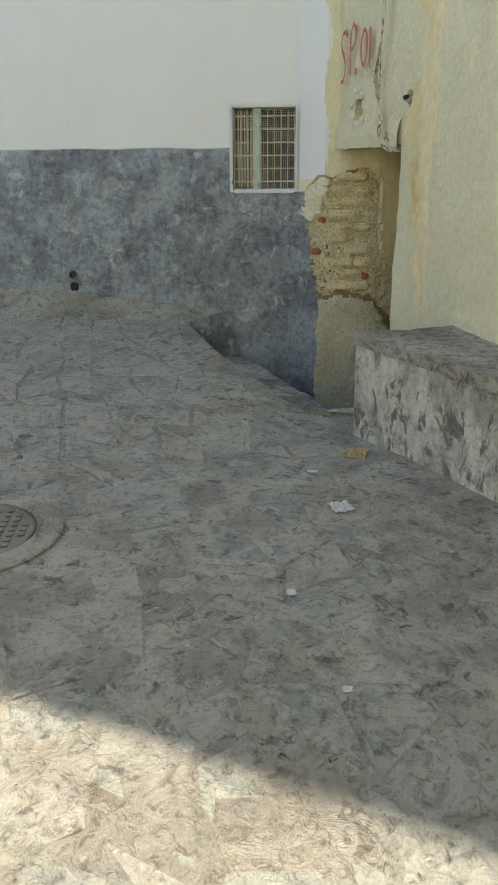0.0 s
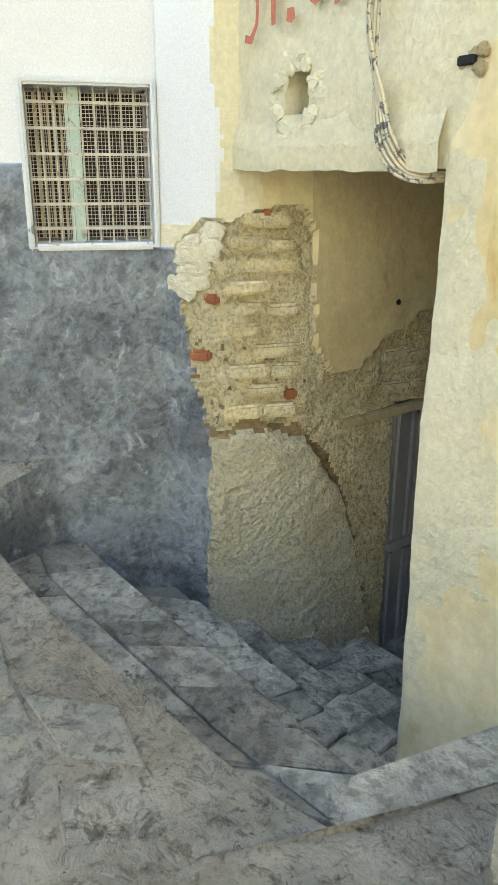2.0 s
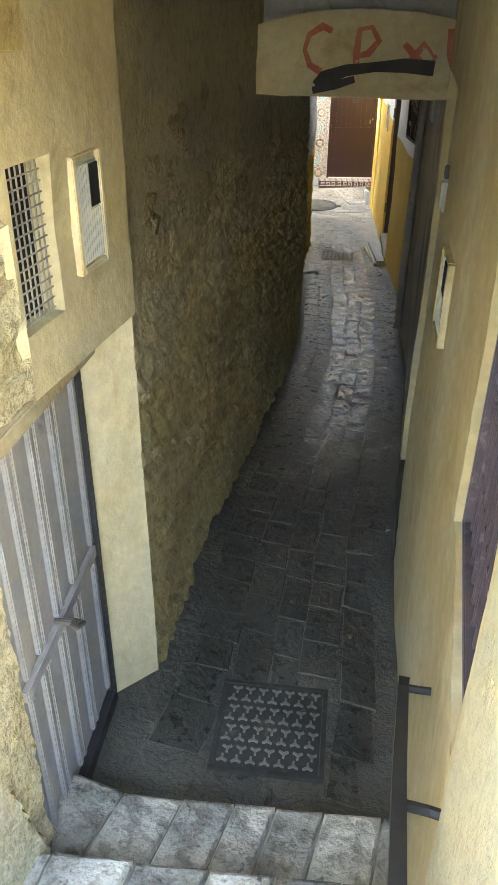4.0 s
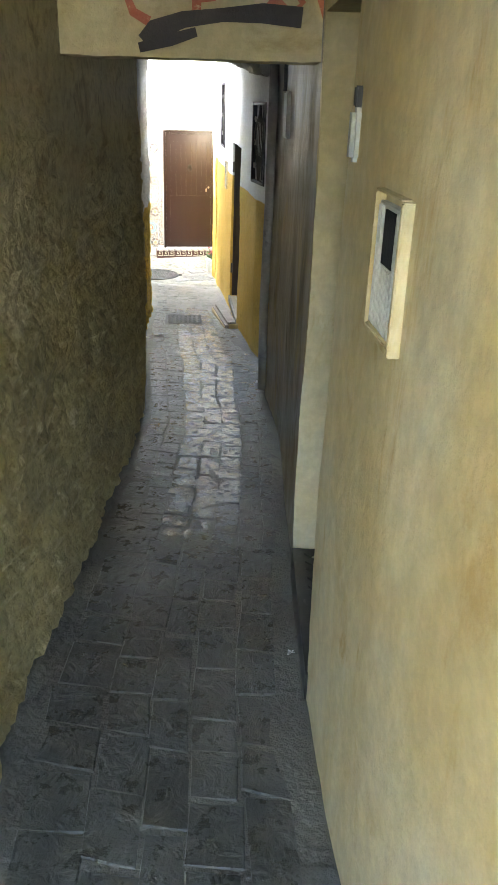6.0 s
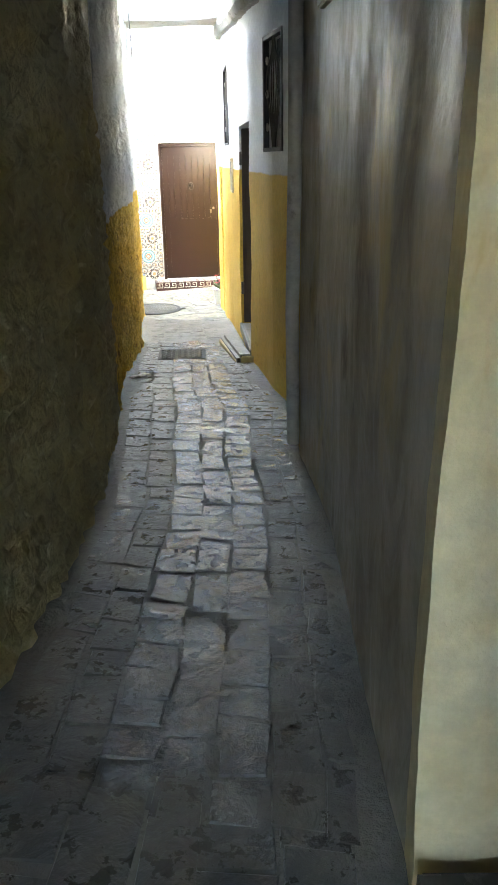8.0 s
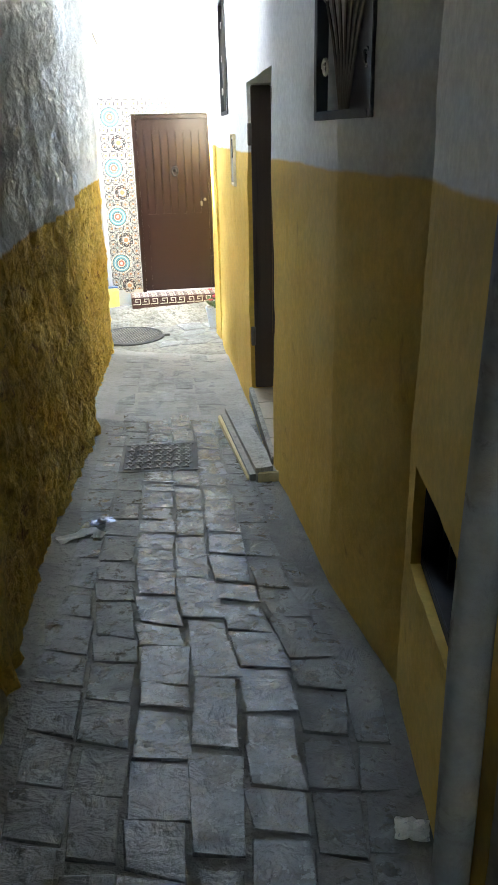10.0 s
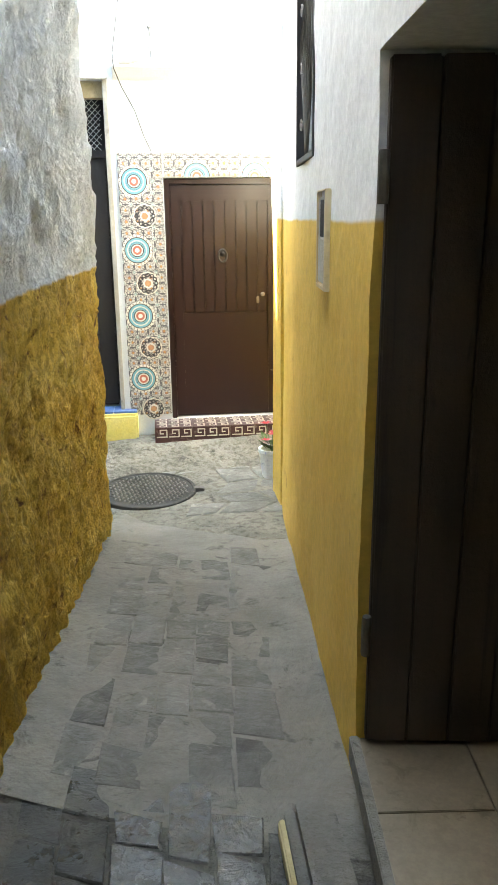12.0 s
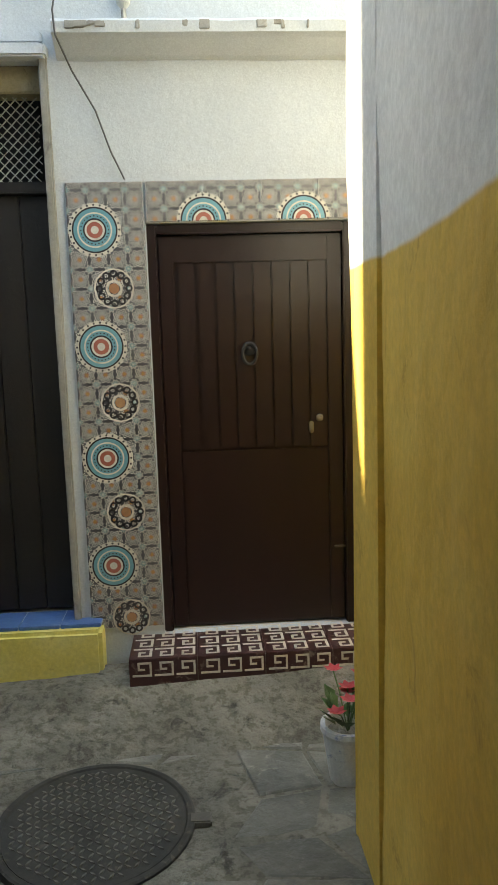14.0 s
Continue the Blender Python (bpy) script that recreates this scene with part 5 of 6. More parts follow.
def iron_window(name, y, z, w, h, label, scrolls):
    t = thing(name, rframe(RF, y, z), label, "window", "alley grilles", "structure")
    part("interior", box(-0.02, w + 0.02, -0.38, -0.34, -0.02, h + 0.02), VOID, t)
    part("shutter", box(0.0, w, -0.12, -0.08, 0.0, h), BLACKMETAL, t, "dark closed shutter")
    bm = bmesh.new()
    for a in ((-0.015, 0.01, -0.015, h + 0.015), (w - 0.01, w + 0.015, -0.015, h + 0.015), (0.01, w - 0.01, h - 0.01, h + 0.015), (0.01, w - 0.01, -0.015, 0.01)):
        bx(bm, a[0], a[1], -0.03, 0.01, a[2], a[3], 0.002)
    part("grille_frame", bm, BLACKMETAL, t)
    c = w / 2
    for k in range(scrolls):
        f = (k - (scrolls - 1) / 2) / ((scrolls - 1) / 2)
        pts = [(c + f * 0.03, -0.004, 0.01), (c + f * w * 0.22, -0.004, h * 0.3), (c + f * w * 0.42, -0.004, h * 0.55), (c + f * w * 0.36, -0.004, h * 0.72), (c + f * w * 0.12, -0.004, h * 0.85), (c + f * 0.02, -0.004, h - 0.01)]
        part("scroll_bar", tube(bmesh.new(), eased(pts), 0.005, 6), IRON, t)
    for k in range(6):
        a0 = [(w * (0.12 + 0.76 * (k % 2)) + 0.028 * math.cos(a) * (1 - a / 14), -0.004, h * (0.2 + 0.3 * (k // 2)) + 0.028 * math.sin(a) * (1 - a / 14)) for a in np.linspace(0, 7, 12)]
        part("curl", tube(bmesh.new(), a0, 0.005, 5), PALEBAR if k % 2 else BLACKMETAL, t)
    return t


iron_window("window_3", 10.95, 0.03, 0.445, 0.65, "dark window behind a wrought-iron scroll grille", 7)
iron_window("window_4", 14.69, 0.13, 0.635, 0.77, "tall dark window behind a wrought-iron scroll grille", 7)
HT = thing("hatch", rframe(RF, 10.08, -1.07), "low dark hatch opening in the alley wall", "hatch")
# black sheet for the unlit space in the hatch
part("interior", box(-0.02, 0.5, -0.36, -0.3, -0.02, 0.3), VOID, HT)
bm = bmesh.new()
for a in ((0, 0.03, 0, 0.28), (0.44, 0.47, 0, 0.28), (0.03, 0.44, 0.25, 0.28), (0.03, 0.44, 0, 0.03)):
    bx(bm, a[0], a[1], -0.12, -0.02, a[2], a[3], 0.003)
part("hatch_frame", bm, BLACKMETAL, HT)
for i in range(5):
    part("bar", box(0.08 + i * 0.075, 0.092 + i * 0.075, -0.07, -0.06, 0.03, 0.25), BLACKMETAL, HT)
DD = thing("door_3", Matrix.Translation((-0.815, 13.465, -1.585)) @ pose(0, 0, 0, 0, 0, 12), "tall dark brown plank door leaf standing open into a tiled entry", "door", kind="structure")
for i in range(7):
    part("plank", box(0.03 + i * 0.118, 0.145 + i * 0.118, 0.0, 0.04, 0.012, 1.82, 0.005), DARKWOOD, DD)
for z in (0.25, 0.95, 1.6):
    part("ledge", box(0.05, 0.83, 0.041, 0.065, z, z + 0.1, 0.004), DARKWOOD, DD)
for z in (0.3, 1.5):
    part("hinge", lathe(bmesh.new(), [(0.012, z), (0.014, z + 0.01), (0.014, z + 0.11), (0.012, z + 0.12)], 10, (0.02, -0.005, 0)), IRON, DD)
HE = wframe((-0.511, 12.34), (-0.82, 13.5))
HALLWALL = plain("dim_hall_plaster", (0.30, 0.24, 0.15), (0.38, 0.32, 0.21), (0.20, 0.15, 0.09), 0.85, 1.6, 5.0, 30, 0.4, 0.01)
EN = thing("entry_hall", HE, "dim narrow entry behind the open alley door", "hall", kind="structure")
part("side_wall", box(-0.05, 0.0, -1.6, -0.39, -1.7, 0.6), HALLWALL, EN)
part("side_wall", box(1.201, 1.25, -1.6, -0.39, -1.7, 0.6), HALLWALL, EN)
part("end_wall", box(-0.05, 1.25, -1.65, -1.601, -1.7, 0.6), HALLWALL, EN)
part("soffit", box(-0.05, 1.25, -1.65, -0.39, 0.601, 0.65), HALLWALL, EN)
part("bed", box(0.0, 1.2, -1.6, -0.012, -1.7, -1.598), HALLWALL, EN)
part("sill", box(0.0, 1.2, -0.012, 0.016, -1.66, -1.578, 0.004), CEMENT, EN, "dark worn sill")
FT = plain("tan_floor_tile", (0.22, 0.18, 0.125), (0.27, 0.225, 0.16), (0.16, 0.13, 0.09), 0.35, 3, 9, 30, 0.1, 0.002, rnd=0.08)
for i in range(4):
    for j in range(5):
        part("tile", box(0.003 + i * 0.3, 0.299 + i * 0.3, -0.318 - j * 0.31, -0.012 - j * 0.31, -1.598, -1.586, 0.002), FT, EN)
DS = thing("doorstep", rframe(RF, 12.22, -1.62), "worn cement doorstep with a yellow painted edge", "step")
bm = bmesh.new()
bx(bm, 0.0, 1.2, -0.012, 0.15, -0.2, 0.03, 0.03, 0.012)
for v in bm.verts:
    v.co.z -= 0.055 * v.co.x
part("step", bm, CEMENT, DS)
bm = bmesh.new()
bx(bm, 0.04, 1.15, 0.14, 0.155, -0.2, -0.012, 0.005, 0.004)
for v in bm.verts:
    v.co.z -= 0.055 * v.co.x
part("painted_edge", bm, OCHRE, DS, "yellow painted riser")
part("end_face", box(-0.008, 0.006, -0.03, 0.11, -0.2, 0.025, 0.006), OCHRE, DS)

# ragged plaster under the ceiling on the right
RE = thing("ragged_plaster_edge", Matrix(), "ragged broken plaster edge under the ceiling", "plaster", kind="structure")
bm = bmesh.new()
vs = []
for i in range(90):
    y = 10.9 + 5.2 * i / 89
    z = 0.90 + 0.085 * (y - 10.9)
    a = noise.noise(Vector((y * 7, 0, 1))) * 0.05
    b = noise.noise(Vector((y * 11, 4, 1))) * 0.025
    x = xr(y)
    vs.append([bm.verts.new((x + 0.05, y, z - 0.02 + a * 0.6)), bm.verts.new((x - 0.055 + b, y, z - 0.01 + a)), bm.verts.new((x - 0.085 + b, y, z + 0.05 + a)), bm.verts.new((x - 0.07, y, z + 0.52))])
for a, b in zip(vs, vs[1:]):
    for k in range(3):
        bm.faces.new((a[k], a[k + 1], b[k + 1], b[k]))
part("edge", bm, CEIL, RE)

sheet("foil_wrapper", -1.17, 11.57, zf(11.57) + 0.012, 0.10, 0.06, FOIL, "crumpled silver and blue wrapper", "litter", 14, turn=30)
sheet("paper_scrap", -1.22, 11.42, zf(11.42) + 0.012, 0.17, 0.06, PAPER, "torn pale paper strip by the wall", "litter", 16, turn=40)
sheet("paper_scrap", 0.11, 10.06, zf(10.06) + 0.012, 0.08, 0.06, PAPER, "white paper scrap on the paving", "litter", 18)
sheet("paper_scrap", -1.14, 11.43, zf(11.43) + 0.012, 0.05, 0.05, PAPER, "small white scrap on the paving", "litter", 19)
sheet("paper_scrap", -0.56, 8.54, zf(8.54) + 0.012, 0.04, 0.03, TANPAPER, "small brown scrap on the paving", "litter", 21)
sheet("paper_scrap", 0.79, 6.45, zf(6.45) + 0.004, 0.03, 0.03, PAPER, "small white scrap on the paving", "litter", 22)
sheet("paper_scrap", -1.72, 12.9, zf(12.9) + 0.014, 0.08, 0.05, PAPER, "crumpled white scrap against the wall", "litter", 23)

# ---------- the house across the lane (local x points to the viewer's left) ----------
BD = thing("door_4", dframe(0.975, -1.80), "dark red-brown wooden door with planked upper panel, shut", "door", kind="structure")
W, H = 0.975, 2.0
bm = bmesh.new()
bx(bm, 0.0, 0.045, -0.14, -0.015, 0, H, 0.006)
bx(bm, W - 0.045, W, -0.14, -0.015, 0, H, 0.006)
bx(bm, 0.045, W - 0.045, -0.14, -0.015, H - 0.045, H, 0.006)
part("door_frame", bm, BROWNDOOR, BD)
part("leaf", box(0.047, W - 0.047, -0.10, -0.06, 0.01, H - 0.048, 0.004), BROWNDOOR, BD)
for i in range(8):
    x0 = 0.125 + i * 0.090
    part("plank", box(x0 + 0.005, x0 + 0.085, -0.062, -0.046, 0.92, 1.82, 0.005), BROWNDOOR, BD)
bm = bmesh.new()
bx(bm, 0.05, 0.12, -0.06, -0.045, 0.02, H - 0.06, 0.004)
bx(bm, W - 0.12, W - 0.05, -0.06, -0.045, 0.02, H - 0.06, 0.004)
bx(bm, 0.12, W - 0.12, -0.06, -0.045, 1.825, H - 0.06, 0.004)
part("stile", bm, BROWNDOOR, BD)
part("lower_panel", box(0.122, W - 0.122, -0.064, -0.052, 0.02, 0.915, 0.005), BROWNDOOR, BD)
kx = 0.975 - 0.47
KN = part("knocker", lathe(bmesh.new(), [(0.001, -0.05), (0.035, -0.048), (0.032, -0.035), (0.012, -0.025), (0.001, -0.02)], 16, (kx, 0, 1.41), "y"), BLACKMETAL, BD, "dark cast-iron ring knocker")
ring = [(kx + 0.035 * math.sin(a), -0.022, 1.385 + 0.05 * math.cos(a)) for a in np.linspace(0, 6.28, 20)]
part("ring", tube(bmesh.new(), ring, 0.008, 6), BLACKMETAL, KN)
part("lock", lathe(bmesh.new(), [(0.001, -0.05), (0.019, -0.048), (0.017, -0.036), (0.001, -0.034)], 16, (0.975 - 0.81, 0, 1.06), "y"), BRASS, BD, "round steel lock")
part("latch_plate", box(0.975 - 0.78, 0.975 - 0.755, -0.048, -0.038, 0.985, 1.045, 0.005), BRASS, BD, "pale latch plate")
part("bolt", box(0.02, 0.10, -0.048, -0.03, 0.395, 0.405, 0.002), IRON, BD)
part("backing", box(0, W, -0.36, -0.3, 0, H), VOID, BD)

# patterned tiles round the door: strips of square tiles with turquoise medallions
TS = thing("tile_surround", dframe(0.0, 0.0), "printed mosaic tiles with turquoise medallions round the door", "tiles", kind="structure")


def mosaic(x0, x1, z0, z1):
    return part("tile", box(x0 + 0.0008, x1 - 0.0008, -0.03, 0.014, z0 + 0.0008, z1 - 0.0008), MOSAIC, TS)


tz = 0.268
zs = [0.392 - i * tz for i in range(9)]
for a, b in zip(zs, zs[1:]):
    mosaic(0.105, 0.36, max(b, -1.76), a)
    mosaic(0.004, 0.104, max(b, -1.76), a)
for i in range(4):
    mosaic(-0.004 - (i + 1) * 0.268, -0.004 - i * 0.268, 0.21, 0.392)
for a, b in zip(zs, zs[1:]):
    mosaic(-1.075, -0.98, max(b, -1.78), min(a, 0.208))


def medallion(cx, cz, r, half=False):
    """Concentric glazed rings; the half ones rise from the door's head."""
    md = part("medallion", box(cx - 0.004, cx + 0.004, 0.012, 0.0142, cz, cz + 0.004), ORANGE, TS, "turquoise ringed medallion")
    for r0, r1, m, y in ((0.86, 1.0, IVORY, 0.0146), (0.80, 0.86, INK, 0.0147), (0.66, 0.80, TEAL, 0.0146), (0.60, 0.66, IVORY, 0.0148), (0.44, 0.60, TEAL, 0.0146), (0.38, 0.44, INK, 0.0147), (0.30, 0.38, IVORY, 0.0146), (0.15, 0.30, GLZRED, 0.0147), (0.0, 0.15, IVORY, 0.0146)):
        bm = bmesh.new()
        n = 36
        for k in range(n // 2 if half else n):
            a, b = 2 * math.pi * k / n, 2 * math.pi * (k + 1) / n
            q = [(r1, a), (r1, b)] + ([(r0, b), (r0, a)] if r0 else [(0, 0)])
            bm.faces.new([bm.verts.new((cx + r * rr * math.cos(t), y + 0.0012, cz + r * rr * math.sin(t))) for rr, t in q])
        part("glaze_ring", bm, m, md)
    bm = bmesh.new()
    for k in range(24):
        a = 2 * math.pi * k / 24
        if half and math.sin(a) < -0.01:
            continue
        for rr, s in ((0.93, 0.045), (0.52, 0.03)):
            annulus(bm, cx + r * rr * math.cos(a), cz + r * rr * math.sin(a), 0, r * s, 0.0152, 6)
    part("glaze_dots", bm, INK, md)
    return md


for i in range(4):
    medallion(0.235, 0.178 - i * 0.5365, 0.122)
for k in (0.27, 0.74):
    medallion(-k, 0.2115, 0.125, True)


def flower(cx, cz, r):
    """A dark star flower with an orange heart."""
    md = part("rosette", box(cx - 0.004, cx + 0.004, 0.012, 0.0142, cz, cz + 0.004), ORANGE, TS, "dark star rosette with an orange heart")
    bm = bmesh.new()
    for k in range(12):
        a = 2 * math.pi * k / 12
        annulus(bm, cx + r * 0.72 * math.cos(a), cz + r * 0.72 * math.sin(a), r * 0.10, r * 0.20, 0.0148, 8)
    part("glaze_petals", bm, INK, md)
    bm = bmesh.new()
    annulus(bm, cx, cz, r * 0.30, r * 0.42, 0.0147, 16)
    annulus(bm, cx, cz, r * 0.9, r * 0.98, 0.0147, 24)
    part("glaze_ring", bm, IVORY, md)
    bm = bmesh.new()
    annulus(bm, cx, cz, 0, r * 0.26, 0.0148, 12)
    part("glaze_heart", bm, ORANGE, md)


for i in range(4):
    flower(0.16, -0.09 - i * 0.5365, 0.095)

# key-patterned step under the door
KS = thing("door_step", dframe(1.10, -1.80), "maroon and ivory key-patterned tile step", "step")
part("bed", box(-0.02, 1.255, -0.10, 0.298, -0.32, -0.012), CEMENT, KS)


def key(bm, x0, z0, w, h, flat):
    """One key figure: a broken spiral of bars, flat on the tread or upright on the riser."""
    t = h * 0.14
    segs = [(0, w, 0, t), (0, t, 0, h), (0, w * 0.72, h - t, h), (w * 0.72 - t, w * 0.72, h * 0.42, h), (w * 0.34, w * 0.72, h * 0.42, h * 0.42 + t)]
    for a, b, c, d in segs:
        if flat:
            bx(bm, x0 + a, x0 + b, z0 + c, z0 + d, -0.001, 0.0012)
        else:
            bx(bm, x0 + a, x0 + b, 0.3, 0.303, z0 + c, z0 + d)


for i in range(4):
    for flat in (True, False):
        x0 = -0.02 + i * 0.319
        if flat:
            tl = part("tile", box(x0 + 0.001, x0 + 0.318, -0.062, 0.298, -0.012, -0.0005), MAROON, KS)
        else:
            tl = part("tile", box(x0 + 0.001, x0 + 0.318, 0.2985, 0.301, -0.16, -0.003), MAROON, KS)
        bm = bmesh.new()
        for r in range(3 if flat else 1):
            for k in range(3):
                if flat:
                    key(bm, x0 + 0.01 + k * 0.102, -0.045 + r * 0.114, 0.09, 0.09, True)
                else:
                    key(bm, x0 + 0.01 + k * 0.102, -0.085, 0.09, 0.07, False)
        part("key_pattern", bm, IVORY, tl, "ivory key pattern")

# cement apron that climbs from the lane to the steps
bm = bmesh.new()
rows = []
for j in range(13):
    row = []
    for i in range(61):
        k, out = -2.2 + 4.4 * i / 60, 0.05 + 0.68 * j / 12
        p = D0 + DU * k + Vector((DU.y, -DU.x)) * out
        v = Vector((p.x, p.y, 0))
        hi = -1.915 + 0.05 * k
        f = max(0.0, (out - 0.29) / 0.44) ** 0.8
        row.append(bm.verts.new((p.x, p.y, hi + (-2.075 + (k - 0.3) * 0.03 - hi) * f + noise.noise(v * 4) * 0.008 + noise.noise(v * 13) * 0.004)))
    rows.append(row)
for a, b in zip(rows, rows[1:]):
    for i in range(60):
        bm.faces.new((a[i], b[i], b[i + 1], a[i + 1]))
tagged(new("apron", mesh_of("apron", bm, LANEBED)), "rough cement apron sloping up to the house steps", "apron", kind="structure")

# neighbour's dark door with its transom
LD = thing("door_5", dframe(-0.44, -1.70), "almost black old plank door with a mesh transom above", "door", kind="structure")
for i in range(6):
    part("plank", box(0.02 + i * 0.142, 0.016 + (i + 1) * 0.142, -0.16, -0.12, 0.02, 2.06, 0.005), LEFTDOOR, LD)
part("transom_rail", box(0.0, 0.88, -0.17, -0.09, 2.065, 2.12, 0.005), LEFTDOOR, LD)
part("head", box(0.0, 0.88, -0.17, -0.05, 2.50, 2.62, 0.008), TIMBER, LD, "weathered timber head")
bm = bmesh.new()
for i in range(-12, 30):
    for s in (1, -1):
        x = i * 0.045
        p, q = (x, 0.0), (x + 0.38, 0.38)
        if s < 0:
            p, q = (x + 0.38, 0.0), (x, 0.38)
        def cut(t):
            return (p[0] + (q[0] - p[0]) * t, p[1] + (q[1] - p[1]) * t)
        ts_ = [t for t in np.linspace(0, 1, 20) if 0.03 < cut(t)[0] < 0.85]
        if len(ts_) > 2:
            a, b = cut(ts_[0]), cut(ts_[-1])
            tube(bm, [(a[0], -0.11 + s * 0.003, 2.12 + a[1]), (b[0], -0.11 + s * 0.003, 2.12 + b[1])], 0.003, 4)
part("mesh", bm, PALEBAR, LD, "diamond wire mesh")
part("backing", box(0, 0.88, -0.38, -0.34, 0, 2.62), VOID, LD)
bm = bmesh.new()
bx(bm, -0.035, 0.0, -0.1, 0.03, 0.0, 2.65, 0.006, 0.003)
part("jamb", bm, CEIL, LD, "peeling painted timber jamb")
YS = thing("painted_step", dframe(-0.30, -1.70), "yellow painted step topped with blue tiles", "step")
part("step", box(0.0, 1.6, -0.3, 0.13, -0.42, -0.012, 0.02, 0.004), YELSTEP, YS)
for i in range(8):
    part("tile", box(0.004 + i * 0.2, 0.2 + i * 0.2, -0.12, 0.09, -0.014, 0.004, 0.003), BLUETILE, YS)

# ledge, eave, lamp and cable on the white wall
CO = thing("cornice", dframe(4.5, 0.93), "white plaster ledge with dark weathered top edge", "cornice", kind="structure")
bm = bmesh.new()
vs = []
for i in range(120):
    x = 4.86 * i / 119
    n = noise.noise(Vector((x * 6, 1, 0))) * 0.008
    vs.append([bm.verts.new(p) for p in ((x, -0.02, -0.02), (x, 0.03, 0.0), (x, 0.10, 0.05), (x, 0.13 + n, 0.065), (x, 0.135 + n, 0.11 + n), (x, 0.12, 0.125 + n), (x, -0.02, 0.14))])
for a, b in zip(vs, vs[1:]):
    for k in range(6):
        bm.faces.new((a[k], b[k], b[k + 1], a[k + 1]))
for v in (vs[0], vs[-1]):
    bm.faces.new(v)
part("ledge", bm, WHITE, CO)
rnd = random.Random(5)
for i in range(26):
    x = rnd.uniform(2.3, 4.8)
    part("dark_stain", box(x, x + rnd.uniform(0.01, 0.05), 0.11, 0.139, 0.085 + rnd.uniform(-0.01, 0.01), 0.112, 0.003, 0.003), CEIL, CO)
C2 = thing("cornice", dframe(-0.40, 0.92), "small stepped plaster ledge over the old door", "cornice", kind="structure")
part("ledge", box(0.0, 2.5, -0.02, 0.07, 0.0, 0.06, 0.01, 0.004), WHITE, C2)
part("upper_ledge", box(0.02, 2.5, -0.02, 0.04, 0.062, 0.12, 0.01, 0.004), WHITE, C2)
EV = thing("tile_eave", dframe(6, 1.86), "weathered grey roof-tile eave along the wall top", "eave", kind="structure")
part("bed", box(0, 12, -0.32, 0.05, 0.0, 0.03), CEIL, EV)
rnd = random.Random(8)
for i in range(60):
    x = i * 0.2
    part("roof_tile", box(x + 0.002, x + 0.198, -0.3, 0.075 + rnd.uniform(-0.015, 0.03), 0.031, 0.052, 0.006, 0.006), CEIL, EV)
WL = thing("wall_lamp", dframe(-0.05, 1.07, 0.0), "small old wall lamp bracket above the ledge", "lamp")
part("post", tube(bmesh.new(), [(0.0, 0.05, 0.0), (0.0, 0.05, 0.12), (0.01, 0.045, 0.22)], 0.012, 8), BRASS, WL)
part("shade", lathe(bmesh.new(), [(0.012, 0.0), (0.03, 0.02), (0.034, 0.07), (0.02, 0.09), (0.001, 0.1)], 14, (0.0, 0.05, 0.05)), OFFWHITE, WL)
part("arm", tube(bmesh.new(), [(0.0, -0.02, 0.13), (0.0, 0.05, 0.13)], 0.009, 6), BRASS, WL)
part("tip", lathe(bmesh.new(), [(0.014, 0.2), (0.02, 0.215), (0.001, 0.26)], 10, (0.01, 0.045, 0.0)), BRASS, WL)
CA = thing("hanging_cable", dframe(-0.33, 0.0, 0.0), "thin dark cable hanging down the white wall", "cable")
part("cable", tube(bmesh.new(), [(-0.16, 0.05, 2.5), (-0.14, 0.05, 1.9), (-0.05, 0.06, 1.5), (0.015, 0.15, 1.08), (0.01, 0.15, 0.98), (-0.04, 0.06, 0.86), (-0.13, 0.03, 0.70), (-0.19, 0.03, 0.52), (-0.245, 0.02, 0.40)], 0.0045, 6), BLACKCABLE, CA)
C3 = thing("cable_loop", rframe(LEFT, 15.35, 1.12, 0.03), "dark cable loop and clip at the wall corner", "cable")
part("loop", tube(bmesh.new(), [(0.05 * math.cos(a), 0.02, 0.06 * math.sin(a)) for a in np.linspace(0, 6.3, 18)], 0.008, 6), BLACKCABLE, C3)
part("tail", tube(bmesh.new(), [(0.05, 0.02, 0.0), (0.3, 0.02, 0.16), (0.7, 0.015, 0.3)], 0.006, 6), BLACKCABLE, C3)

# round cover in the lane
MC = thing("manhole_cover", pose(-2.66, 16.58, -2.05, 1.7, 0, 32), "round chequer-plate manhole cover with hinge lugs", "manhole cover")
part("rim", lathe(bmesh.new(), [(0.36, -0.03), (0.36, 0.006), (0.352, 0.01), (0.335, 0.01), (0.33, 0.004), (0.33, -0.03)], 40), DARKIRON, MC)
part("lid", lathe(bmesh.new(), [(0.328, -0.03), (0.328, 0.005), (0.001, 0.006)], 40), DARKIRON, MC)
bm = bmesh.new()
for i in range(-11, 12):
    for j in range(-11, 12):
        if i * i + j * j < 108:
            a = math.pi / 4 if (i + j) % 2 else -math.pi / 4
            c, s = math.cos(a), math.sin(a)
            q = [(-0.017, 0), (0, -0.005), (0.017, 0), (0, 0.005)]
            x, y = i * 0.029, j * 0.029
            lo = [bm.verts.new((x + u * c - v * s, y + u * s + v * c, 0.005)) for u, v in q]
            hi = [bm.verts.new((x + u * c * 0.8 - v * s * 0.8, y + u * s * 0.8 + v * c * 0.8, 0.011)) for u, v in q]
            bm.faces.new(hi)
            for m in range(4):
                bm.faces.new((lo[m], lo[(m + 1) % 4], hi[(m + 1) % 4], hi[m]))
